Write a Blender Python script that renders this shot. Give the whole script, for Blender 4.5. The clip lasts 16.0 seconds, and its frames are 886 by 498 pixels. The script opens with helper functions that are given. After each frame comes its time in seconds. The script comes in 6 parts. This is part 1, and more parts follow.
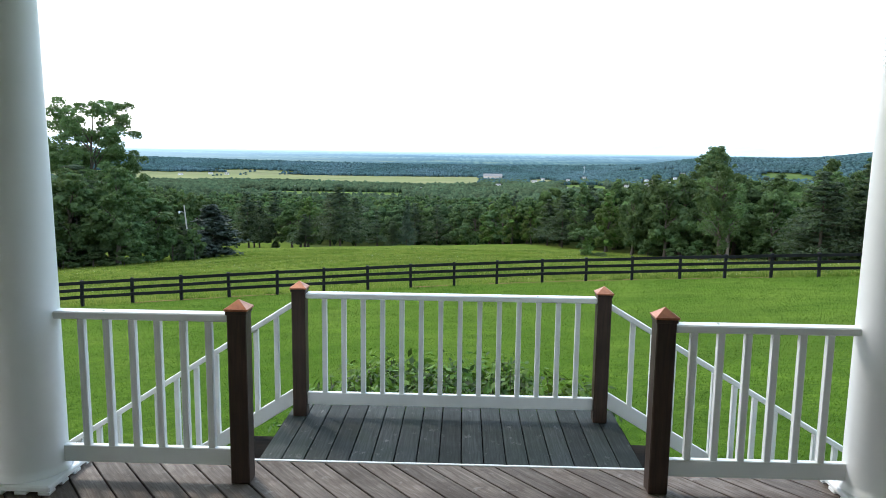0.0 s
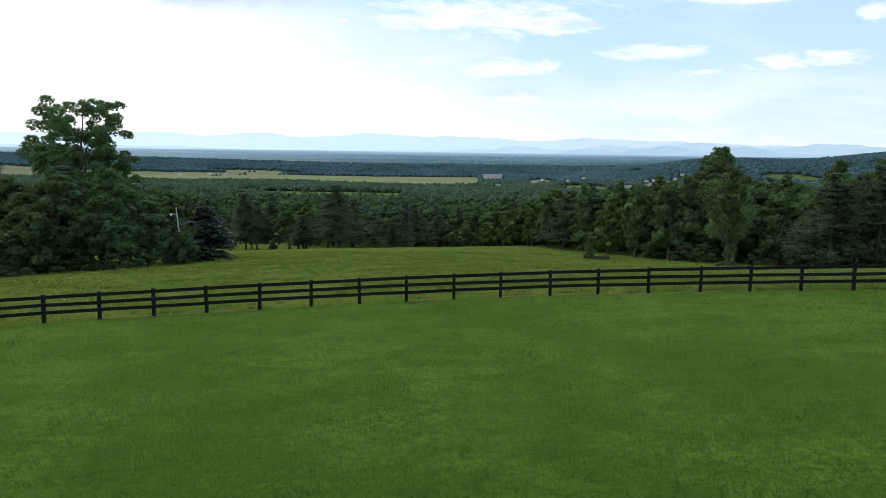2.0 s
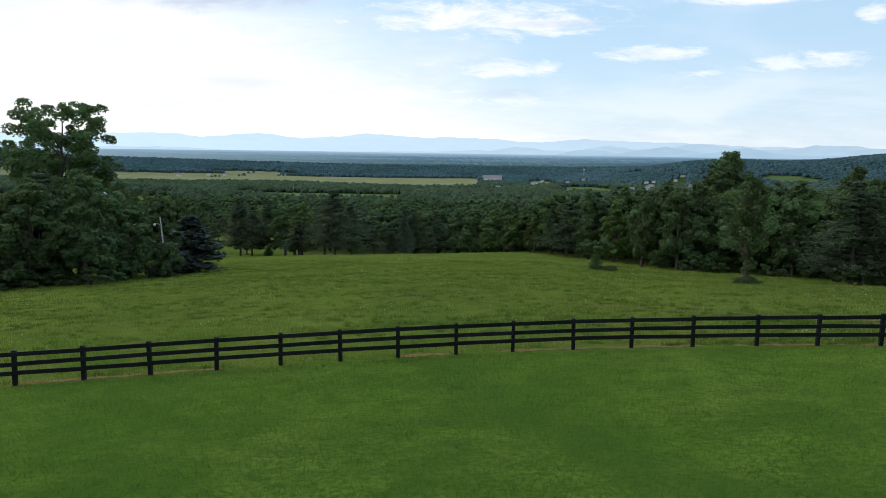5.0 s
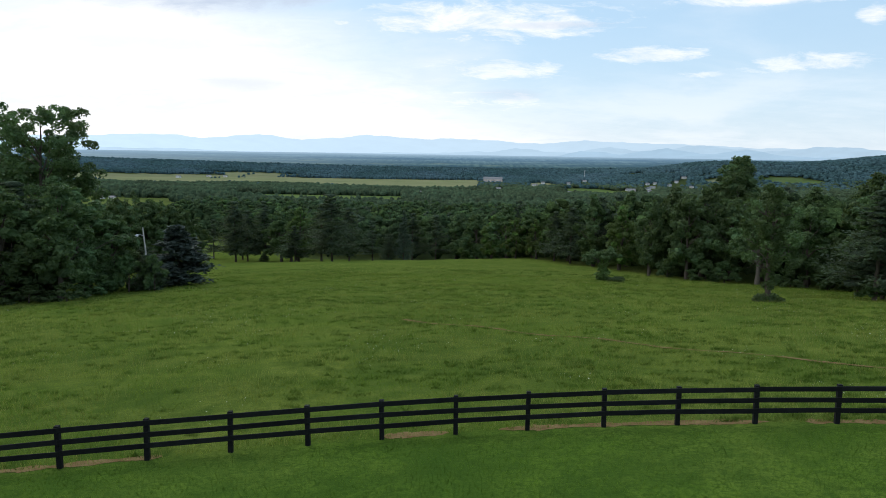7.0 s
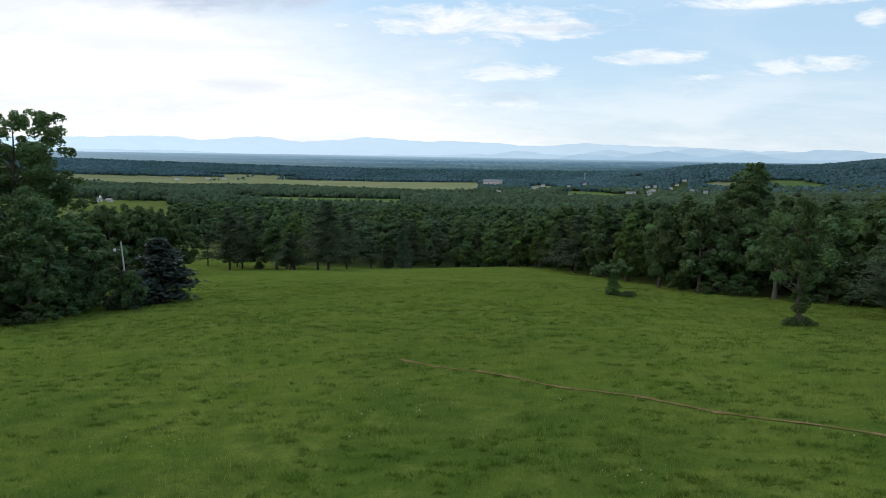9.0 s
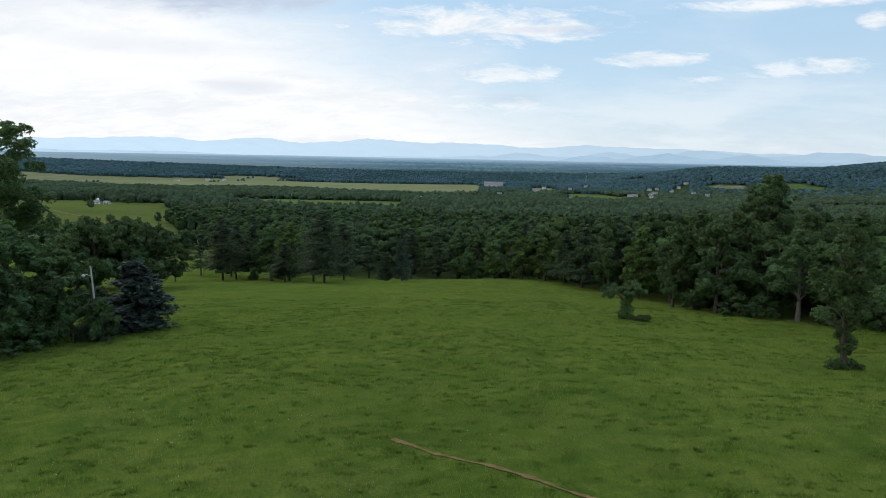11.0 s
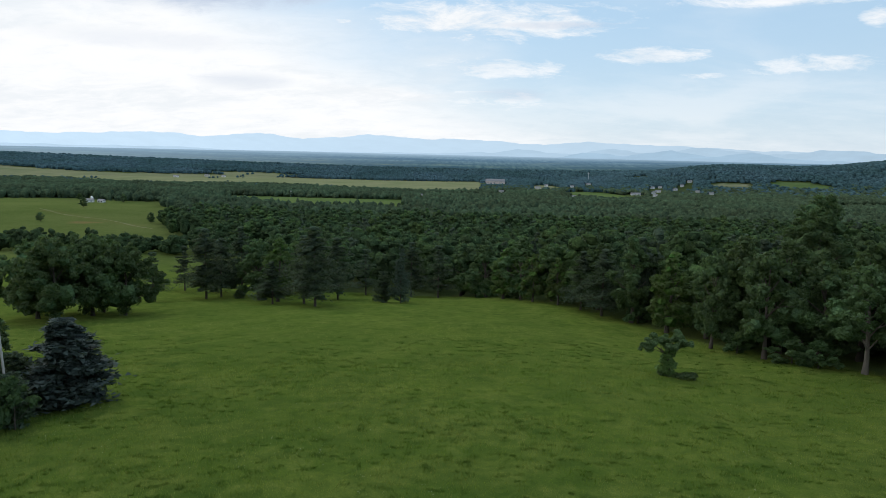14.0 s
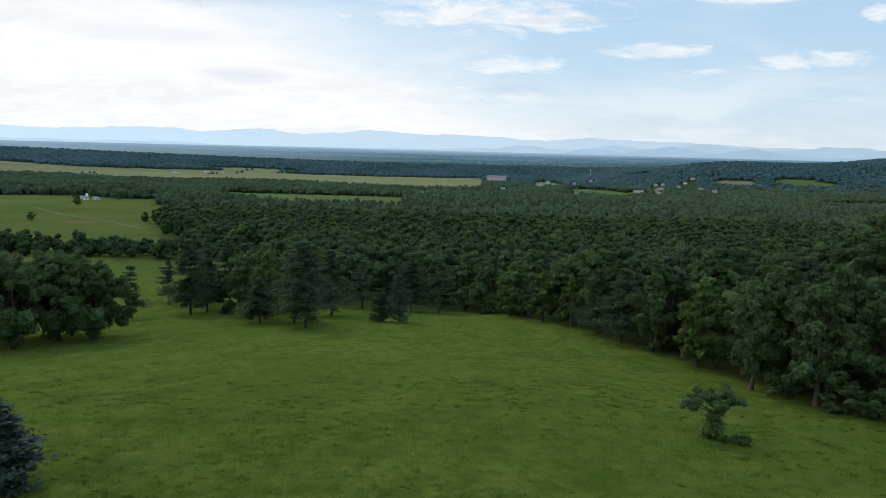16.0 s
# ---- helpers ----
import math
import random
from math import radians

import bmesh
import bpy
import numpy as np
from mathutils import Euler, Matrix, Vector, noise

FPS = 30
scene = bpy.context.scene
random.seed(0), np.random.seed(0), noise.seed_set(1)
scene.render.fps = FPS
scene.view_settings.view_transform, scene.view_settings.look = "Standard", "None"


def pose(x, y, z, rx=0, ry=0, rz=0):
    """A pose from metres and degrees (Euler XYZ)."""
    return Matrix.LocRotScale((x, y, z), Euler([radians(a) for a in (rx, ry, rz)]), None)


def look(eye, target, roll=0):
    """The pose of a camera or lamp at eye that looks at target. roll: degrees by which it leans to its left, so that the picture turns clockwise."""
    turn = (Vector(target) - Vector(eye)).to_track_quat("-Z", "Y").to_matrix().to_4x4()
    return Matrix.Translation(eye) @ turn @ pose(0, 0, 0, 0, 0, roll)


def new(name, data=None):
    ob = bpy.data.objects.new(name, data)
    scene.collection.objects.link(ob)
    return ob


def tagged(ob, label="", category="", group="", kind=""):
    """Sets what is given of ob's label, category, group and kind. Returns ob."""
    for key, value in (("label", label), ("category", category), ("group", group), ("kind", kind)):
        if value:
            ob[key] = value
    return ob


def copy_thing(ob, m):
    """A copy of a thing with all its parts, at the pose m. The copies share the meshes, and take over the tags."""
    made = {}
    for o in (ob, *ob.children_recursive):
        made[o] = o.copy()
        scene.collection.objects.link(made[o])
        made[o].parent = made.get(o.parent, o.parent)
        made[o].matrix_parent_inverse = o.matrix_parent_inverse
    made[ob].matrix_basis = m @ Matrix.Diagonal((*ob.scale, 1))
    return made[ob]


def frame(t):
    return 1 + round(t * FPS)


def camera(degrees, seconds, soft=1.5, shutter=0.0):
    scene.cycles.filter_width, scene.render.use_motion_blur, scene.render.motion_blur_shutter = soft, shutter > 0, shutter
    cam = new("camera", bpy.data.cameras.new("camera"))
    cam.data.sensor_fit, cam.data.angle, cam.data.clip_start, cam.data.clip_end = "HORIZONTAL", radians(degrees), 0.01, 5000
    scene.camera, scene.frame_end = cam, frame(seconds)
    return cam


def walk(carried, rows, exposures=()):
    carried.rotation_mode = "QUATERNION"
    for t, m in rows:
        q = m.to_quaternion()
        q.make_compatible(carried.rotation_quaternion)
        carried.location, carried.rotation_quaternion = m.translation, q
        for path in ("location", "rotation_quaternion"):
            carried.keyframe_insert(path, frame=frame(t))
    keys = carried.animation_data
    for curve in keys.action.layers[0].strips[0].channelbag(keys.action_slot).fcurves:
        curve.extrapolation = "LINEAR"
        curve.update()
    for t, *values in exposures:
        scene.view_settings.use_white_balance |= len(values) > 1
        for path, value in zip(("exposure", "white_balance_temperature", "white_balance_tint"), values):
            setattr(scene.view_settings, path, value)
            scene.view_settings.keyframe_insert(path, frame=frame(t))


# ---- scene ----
cam = camera(63.46, 16.0, 0.85)


def aim(x, y, z, yaw, pitch, roll):
    """A camera pose from its place and its heading, tilt and lean in degrees."""
    a, b = radians(yaw), radians(pitch)
    ahead = Vector((-math.sin(a) * math.cos(b), math.cos(a) * math.cos(b), math.sin(b)))
    eye = Vector((x, y, z))
    return look(eye, eye + ahead, roll)


PATH = [
    (0.0, aim(0.065, -3.749, 1.841, 1.633, -7.918, 0.727)),
    (0.5, aim(0.070, -2.920, 1.830, 1.635, -7.921, 0.697)),
    (1.0, aim(0.075, -2.088, 1.818, 1.622, -7.919, 0.681)),
    (1.5, aim(0.055, -1.177, 1.834, 1.622, -7.903, 0.708)),
    (2.0, aim(0.004, -0.254, 1.870, 1.608, -7.892, 0.765)),
    (2.5, aim(-0.046, 0.704, 1.986, 1.609, -7.897, 0.764)),
    (3.0, aim(-0.105, 1.669, 2.195, 1.624, -7.891, 0.801)),
    (3.5, aim(-0.185, 2.685, 2.339, 1.632, -7.879, 0.751)),
    (4.0, aim(-0.205, 3.858, 2.461, 1.607, -7.876, 0.779)),
    (6.5, aim(-0.273, 11.501, 3.356, 1.575, -7.733, 0.862)),
    (7.0, aim(-0.289, 13.238, 3.566, 1.606, -7.728, 0.845)),
    (7.5, aim(-0.328, 15.069, 3.762, 1.600, -7.676, 0.871)),
    (8.0, aim(-0.379, 16.958, 3.980, 1.606, -7.643, 0.890)),
    (8.5, aim(-0.564, 18.961, 4.239, 1.593, -7.611, 0.955)),
    (9.0, aim(-0.736, 21.065, 4.455, 1.581, -7.553, 0.925)),
    (11.5, aim(-1.355, 33.126, 7.137, 1.628, -7.445, 1.127)),
    (12.0, aim(-1.653, 36.142, 7.828, 1.627, -7.448, 1.180)),
    (12.5, aim(-1.841, 39.530, 8.456, 1.633, -7.479, 1.254)),
    (13.0, aim(-2.056, 43.186, 9.105, 1.663, -7.557, 1.280)),
    (13.5, aim(-2.342, 47.171, 9.804, 1.648, -7.685, 1.281)),
    (14.0, aim(-2.598, 51.240, 10.473, 1.662, -7.793, 1.301)),
    (14.5, aim(-2.866, 55.437, 11.157, 1.675, -7.907, 1.341)),
    (15.0, aim(-3.098, 59.778, 11.853, 1.695, -8.028, 1.363)),
    (15.5, aim(-3.414, 64.078, 12.597, 1.707, -8.100, 1.433)),
    (16.0, aim(-3.689, 68.266, 13.328, 1.702, -8.160, 1.449)),
]
walk(cam, PATH, exposures=((0.0, 1.40), (0.5, 0.88), (1.0, 0.60), (1.5, 0.40), (2.0, 0.30), (3.0, 0.19), (8.0, 0.13), (12.0, 0.00), (16.0, 0.02)))

# ---- world and sun ----
SUN_AZ = -38.0    # degrees from straight ahead, to the left
SUN_EL = 46.0
world = bpy.data.worlds.new("sky")
scene.world = world
world.use_nodes = True
wt = world.node_tree
wt.nodes.clear()


def wnode(kind, **kw):
    n = wt.nodes.new(kind)
    for k, v in kw.items():
        n.inputs[k].default_value = v
    return n


sky = wt.nodes.new("ShaderNodeTexSky")
sky.sky_type = "NISHITA"
sky.sun_disc = False
sky.sun_elevation = radians(SUN_EL)
sky.sun_rotation = radians(SUN_AZ)
sky.air_density, sky.dust_density, sky.ozone_density = 1.0, 0.6, 1.5
tex = wt.nodes.new("ShaderNodeTexCoord")
sep = wt.nodes.new("ShaderNodeSeparateXYZ")
wt.links.new(tex.outputs["Generated"], sep.inputs[0])


def wmath(op, a, b=None, c=None):
    n = wt.nodes.new("ShaderNodeMath")
    n.operation = op
    for k, v in enumerate((a, b, c)):
        if v is None:
            continue
        if isinstance(v, (int, float)):
            n.inputs[k].default_value = v
        else:
            wt.links.new(v, n.inputs[k])
    return n.outputs[0]


# a cloud layer seen in perspective: the way divided by its height
lift = wmath("ADD", wmath("MAXIMUM", sep.outputs[2], 0.0), 0.25)
cx, cy = wmath("DIVIDE", sep.outputs[0], lift), wmath("DIVIDE", sep.outputs[1], lift)
flat = wt.nodes.new("ShaderNodeCombineXYZ")
wt.links.new(cx, flat.inputs[0]), wt.links.new(wmath("MULTIPLY", cy, 1.5), flat.inputs[1])


def wnoise(scale, detail, rough, z):
    flatz = wt.nodes.new("ShaderNodeVectorMath")
    flatz.operation = "ADD"
    wt.links.new(flat.outputs[0], flatz.inputs[0])
    flatz.inputs[1].default_value = z
    n = wt.nodes.new("ShaderNodeTexNoise")
    n.inputs["Scale"].default_value, n.inputs["Detail"].default_value, n.inputs["Roughness"].default_value = scale, detail, rough
    n.inputs["Distortion"].default_value = 0.35
    wt.links.new(flatz.outputs[0], n.inputs["Vector"])
    return n.outputs[0]


def wramp(v, a, b):
    n = wt.nodes.new("ShaderNodeMapRange")
    n.interpolation_type = "SMOOTHSTEP"
    n.inputs[1].default_value, n.inputs[2].default_value = a, b
    wt.links.new(v, n.inputs[0])
    return n.outputs[0]


way_az = wmath("ARCTAN2", sep.outputs[0], sep.outputs[1])
way_el = wmath("ARCSINE", sep.outputs[2])
edge_noise = wnoise(5.2, 8, 0.68, (3.1, 1.7, 0.0))
soft_noise = wnoise(1.1, 5, 0.55, (7.7, 2.2, 0.0))
# cloud banks: heading, height, half width and half height in radians, thickness
BANKS = (
    (0.018, 0.174, 0.225, 0.030, 1.00),
    (-0.62, 0.183, 0.166, 0.016, 0.90),
    (0.032, 0.113, 0.135, 0.020, 0.80),
    (0.247, 0.130, 0.085, 0.014, 0.80),
    (0.305, 0.103, 0.039, 0.006, 0.70),
    (0.434, 0.113, 0.095, 0.014, 0.75),
    (0.416, 0.192, 0.158, 0.011, 0.90),
    (0.496, 0.166, 0.021, 0.013, 0.90),
    (0.020, 0.070, 0.120, 0.020, 0.75),
    (-0.166, 0.167, 0.021, 0.007, 0.90),
    (-0.335, 0.132, 0.047, 0.009, 0.50),
    (0.134, 0.041, 0.331, 0.011, 0.45),
    (-0.107, 0.184, 0.047, 0.013, 0.60),
    (0.224, 0.163, 0.021, 0.003, 0.40),
)
cover = wmath("MULTIPLY", wramp(wnoise(0.8, 7, 0.62, (1.3, 5.1, 0.0)), 0.50, 0.66), wramp(way_el, 0.26, 0.45))
for b_az, b_el, b_w, b_h, b_thick in BANKS:
    dx = wmath("DIVIDE", wmath("SUBTRACT", way_az, b_az), b_w)
    dy = wmath("DIVIDE", wmath("SUBTRACT", way_el, b_el), b_h)
    inside = wmath("SUBTRACT", 1.0, wmath("ADD", wmath("MULTIPLY", dx, dx), wmath("MULTIPLY", dy, dy)))
    inside = wmath("ADD", inside, wmath("MULTIPLY", wmath("SUBTRACT", edge_noise, 0.5), 3.6))
    cover = wmath("MAXIMUM", cover, wmath("MULTIPLY", wramp(inside, 0.0, 1.3), b_thick))
# bright haze: low over the horizon, and on the sun's side
side = wramp(wmath("ADD", wmath("ADD", way_az, wmath("MULTIPLY", wmath("SUBTRACT", way_el, 0.09), 1.9)), wmath("MULTIPLY", wmath("SUBTRACT", soft_noise, 0.5), 0.75)), 0.10, -0.30)
# the haze lies round the sun; the sky behind the house is clear
sunward = wmath("ADD", wmath("MULTIPLY", sep.outputs[0], math.sin(radians(SUN_AZ))), wmath("MULTIPLY", sep.outputs[1], math.cos(radians(SUN_AZ))))
side = wmath("MULTIPLY", side, wramp(sunward, -0.95, 0.15))
low = wmath("POWER", 2.718, wmath("MULTIPLY", way_el, -11.0))
haze = wmath("MINIMUM", wmath("ADD", wmath("ADD", wmath("MULTIPLY", side, 0.85), wmath("MULTIPLY", low, 0.50)), wmath("MULTIPLY", wramp(soft_noise, 0.42, 0.66), 0.24)), 1.0)
cover = wmath("MAXIMUM", cover, haze)
cloud = wt.nodes.new("ShaderNodeMix")
cloud.data_type = "RGBA"
cloud.inputs[6].default_value, cloud.inputs[7].default_value = (7.9, 8.25, 8.6, 1), (9.0, 9.1, 9.25, 1)
wt.links.new(wramp(wmath("ADD", wmath("MULTIPLY", edge_noise, 0.5), wmath("MULTIPLY", soft_noise, 0.5)), 0.38, 0.58), cloud.inputs[0])
air = wt.nodes.new("ShaderNodeMix")
air.data_type = "RGBA"
air.inputs[0].default_value = 0.72
wt.links.new(sky.outputs[0], air.inputs[6])
air.inputs[7].default_value = (4.1, 6.2, 8.2, 1)
blend = wt.nodes.new("ShaderNodeMix")
blend.data_type = "RGBA"
wt.links.new(cover, blend.inputs[0])
wt.links.new(air.outputs[2], blend.inputs[6])
wt.links.new(cloud.outputs[2], blend.inputs[7])
# the shaded underside of a thick cloud high on the sun's side, and a few greyer streaks below it
under = None
for b_az, b_el, b_w, b_h, b_thick in ((-0.36, 0.196, 0.21, 0.032, 1.0), (-0.30, 0.086, 0.07, 0.014, 0.40), (0.06, 0.078, 0.06, 0.010, 0.40), (-0.42, 0.13, 0.14, 0.016, 0.25), (0.12, 0.168, 0.10, 0.006, 0.45)):
    dx = wmath("DIVIDE", wmath("SUBTRACT", way_az, b_az), b_w)
    dy = wmath("DIVIDE", wmath("SUBTRACT", way_el, b_el), b_h)
    inside = wmath("SUBTRACT", 1.0, wmath("ADD", wmath("MULTIPLY", dx, dx), wmath("MULTIPLY", dy, dy)))
    inside = wmath("ADD", inside, wmath("MULTIPLY", wmath("SUBTRACT", edge_noise, 0.5), 2.4))
    inside = wmath("MULTIPLY", wramp(inside, 0.0, 1.2), b_thick)
    under = inside if under is None else wmath("MAXIMUM", under, inside)
shade = wt.nodes.new("ShaderNodeMix")
shade.data_type = "RGBA"
wt.links.new(under, shade.inputs[0])
wt.links.new(blend.outputs[2], shade.inputs[6])
shade.inputs[7].default_value = (5.0, 5.8, 7.1, 1)
bg = wnode("ShaderNodeBackground", Strength=0.11)
wt.links.new(shade.outputs[2], bg.inputs[0])
wout = wt.nodes.new("ShaderNodeOutputWorld")
wt.links.new(bg.outputs[0], wout.inputs[0])

sun_data = bpy.data.lights.new("sun", "SUN")
sun_data.energy, sun_data.angle, sun_data.color = 0.95, radians(10.0), (1.0, 0.94, 0.84)
sun = new("sun", sun_data)
az, el = radians(SUN_AZ), radians(SUN_EL)
sun.matrix_world = look((0, 0, 60), Vector((0, 0, 60)) - Vector((math.sin(az) * math.cos(el), math.cos(az) * math.cos(el), math.sin(el))))

# ---- materials ----
class Nodes:
    """A short way to write a node material."""

    def __init__(self, name):
        self.mat = bpy.data.materials.new(name)
        self.mat.use_nodes = True
        self.t = self.mat.node_tree
        self.bsdf = self.t.nodes["Principled BSDF"]
        self.out = self.t.nodes["Material Output"]

    def put(self, v, socket):
        if isinstance(v, bpy.types.NodeSocket):
            self.t.links.new(v, socket)
        elif isinstance(v, (tuple, list)) and len(v) == 3 and socket.type == "RGBA":
            socket.default_value = (*v, 1)
        else:
            socket.default_value = v

    def coord(self, kind="Object", scale=(1, 1, 1), turn=(0, 0, 0)):
        c = self.t.nodes.new("ShaderNodeTexCoord")
        m = self.t.nodes.new("ShaderNodeMapping")
        m.inputs["Scale"].default_value = scale
        m.inputs["Rotation"].default_value = [radians(a) for a in turn]
        self.t.links.new(c.outputs[kind], m.inputs[0])
        return m.outputs[0]

    def place(self, scale=(1, 1, 1)):
        g = self.t.nodes.new("ShaderNodeNewGeometry")
        m = self.t.nodes.new("ShaderNodeMapping")
        m.inputs["Scale"].default_value = scale
        self.t.links.new(g.outputs["Position"], m.inputs[0])
        return m.outputs[0]

    def noise(self, vec, scale, detail=4, rough=0.55, distort=0.0):
        n = self.t.nodes.new("ShaderNodeTexNoise")
        self.put(vec, n.inputs["Vector"])
        n.inputs["Scale"].default_value, n.inputs["Detail"].default_value = scale, detail
        n.inputs["Roughness"].default_value, n.inputs["Distortion"].default_value = rough, distort
        return n.outputs[0]

    def ramp(self, v, a, b, lo=0.0, hi=1.0):
        n = self.t.nodes.new("ShaderNodeMapRange")
        self.put(v, n.inputs[0])
        for k, x in zip((1, 2, 3, 4), (a, b, lo, hi)):
            n.inputs[k].default_value = x
        return n.outputs[0]

    def mix(self, f, a, b, mode="MIX"):
        n = self.t.nodes.new("ShaderNodeMix")
        n.data_type, n.blend_type = "RGBA", mode
        self.put(f, n.inputs[0]), self.put(a, n.inputs[6]), self.put(b, n.inputs[7])
        return n.outputs[2]

    def math(self, op, a, b=0.0):
        n = self.t.nodes.new("ShaderNodeMath")
        n.operation = op
        self.put(a, n.inputs[0]), self.put(b, n.inputs[1])
        return n.outputs[0]

    def attr(self, name):
        n = self.t.nodes.new("ShaderNodeAttribute")
        n.attribute_name = name
        return n.outputs["Fac"]

    def island(self):
        return self.t.nodes.new("ShaderNodeNewGeometry").outputs["Random Per Island"]

    def own(self):
        return self.t.nodes.new("ShaderNodeObjectInfo").outputs["Random"]

    def bump(self, height, strength=0.3, distance=0.01):
        n = self.t.nodes.new("ShaderNodeBump")
        self.put(height, n.inputs["Height"])
        n.inputs["Strength"].default_value, n.inputs["Distance"].default_value = strength, distance
        self.t.links.new(n.outputs[0], self.bsdf.inputs["Normal"])

    def done(self, color, rough=0.6, metal=0.0, spec=0.5):
        self.put(color, self.bsdf.inputs["Base Color"])
        self.put(rough, self.bsdf.inputs["Roughness"])
        self.put(metal, self.bsdf.inputs["Metallic"])
        self.put(spec, self.bsdf.inputs["Specular IOR Level"])
        return self.mat


def leaf_material(name, dark, light, glow, spread=0.5, gloss=0.2):
    """Foliage: a matt leaf that lets some light through, varied leaf by leaf and tree by tree."""
    m = Nodes(name)
    tone = m.mix(m.island(), dark, light)
    big = m.noise(m.place(), 0.35, 3)
    tone = m.mix(m.ramp(big, 0.35, 0.65, 0.0, 0.6), tone, dark)
    patch = m.noise(m.place(), 0.075, 2, 0.5)
    hue = m.t.nodes.new("ShaderNodeHueSaturation")
    m.put(m.ramp(m.math("ADD", m.math("MULTIPLY", m.own(), 0.5), m.math("MULTIPLY", patch, 0.5)), 0.2, 0.8, 0.475, 0.515), hue.inputs["Hue"])
    m.put(m.math("MULTIPLY", m.ramp(m.own(), 0, 1, 1.0 - spread * 0.4, 1.0 + spread * 0.4), m.ramp(patch, 0.3, 0.7, 0.75, 1.25)), hue.inputs["Value"])
    m.put(tone, hue.inputs["Color"])
    col = hue.outputs[0]
    m.put(col, m.bsdf.inputs["Base Color"])
    m.bsdf.inputs["Roughness"].default_value = 0.55
    m.bsdf.inputs["Specular IOR Level"].default_value = gloss
    tr = m.t.nodes.new("ShaderNodeBsdfTranslucent")
    m.put(m.mix(0.35, col, (0.16, 0.24, 0.02)), tr.inputs["Color"])
    mx = m.t.nodes.new("ShaderNodeMixShader")
    mx.inputs[0].default_value = glow
    m.t.links.new(m.bsdf.outputs[0], mx.inputs[1])
    m.t.links.new(tr.outputs[0], mx.inputs[2])
    m.t.links.new(mx.outputs[0], m.out.inputs["Surface"])
    return m.mat


LEAF = leaf_material("broad_leaf", (0.060, 0.107, 0.046), (0.112, 0.180, 0.069), 0.37)
LEAF_BRIGHT = leaf_material("young_leaf", (0.084, 0.140, 0.046), (0.140, 0.216, 0.070), 0.40)
LEAF_DARK = leaf_material("vine_leaf", (0.052, 0.089, 0.034), (0.095, 0.145, 0.051), 0.30)
NEEDLE = leaf_material("pine_needle", (0.056, 0.083, 0.056), (0.099, 0.135, 0.081), 0.35, 0.4, 0.05)
SPRUCE = leaf_material("blue_spruce_needle", (0.050, 0.068, 0.060), (0.104, 0.134, 0.120), 0.15, 0.2, 0.05)
CEDAR = leaf_material("cedar_needle", (0.058, 0.090, 0.067), (0.105, 0.147, 0.105), 0.12, 0.2, 0.05)
SHRUB = leaf_material("shrub_leaf", (0.007, 0.028, 0.005), (0.150, 0.320, 0.034), 0.20, 0.1, 0.22)


def grass_material(name, low, dark, light, dry, glow=0.35):
    """Blades of grass, toned in patches of a few metres: rank and dark, fresh, or drying."""
    m = Nodes(name)
    p = m.place()
    mid = m.noise(p, 1.1, 5, 0.65, 0.6)
    tuft = m.noise(m.place((1.0, 1.0, 1)), 0.50, 5, 0.6, 0.6)
    wide = m.noise(p, 0.16, 4, 0.6)
    c = m.mix(m.island(), dark, light)
    c = m.mix(m.ramp(wide, 0.40, 0.60, 0.0, 0.65), c, dry)
    c = m.mix(m.ramp(tuft, 0.36, 0.52, 0.75, 0.0), c, low)
    c = m.mix(m.ramp(mid, 0.34, 0.50, 0.5, 0.0), c, low)
    m.done(c, 0.65, 0, 0.05)
    tr = m.t.nodes.new("ShaderNodeBsdfTranslucent")
    m.put(c, tr.inputs["Color"])
    mx = m.t.nodes.new("ShaderNodeMixShader")
    mx.inputs[0].default_value = glow
    m.t.links.new(m.bsdf.outputs[0], mx.inputs[1])
    m.t.links.new(tr.outputs[0], mx.inputs[2])
    m.t.links.new(mx.outputs[0], m.out.inputs["Surface"])
    return m.mat


BLADE = grass_material("grass_blade", (0.040, 0.082, 0.010), (0.056, 0.116, 0.012), (0.140, 0.246, 0.028), (0.150, 0.218, 0.036), 0.5)
BLADE_PASTURE = grass_material("pasture_blade", (0.066, 0.120, 0.015), (0.104, 0.178, 0.020), (0.184, 0.262, 0.037), (0.232, 0.268, 0.052), 0.5)
BLADE_DARK = grass_material("dark_grass_blade", (0.060, 0.110, 0.016), (0.072, 0.130, 0.019), (0.126, 0.196, 0.030), (0.138, 0.186, 0.036), 0.5)


STRAW = leaf_material("dry_grass_blade", (0.19, 0.24, 0.05), (0.33, 0.35, 0.11), 0.5, 0.1)
FLOWER = leaf_material("white_flower", (0.55, 0.55, 0.45), (0.75, 0.75, 0.68), 0.2, 0.0)


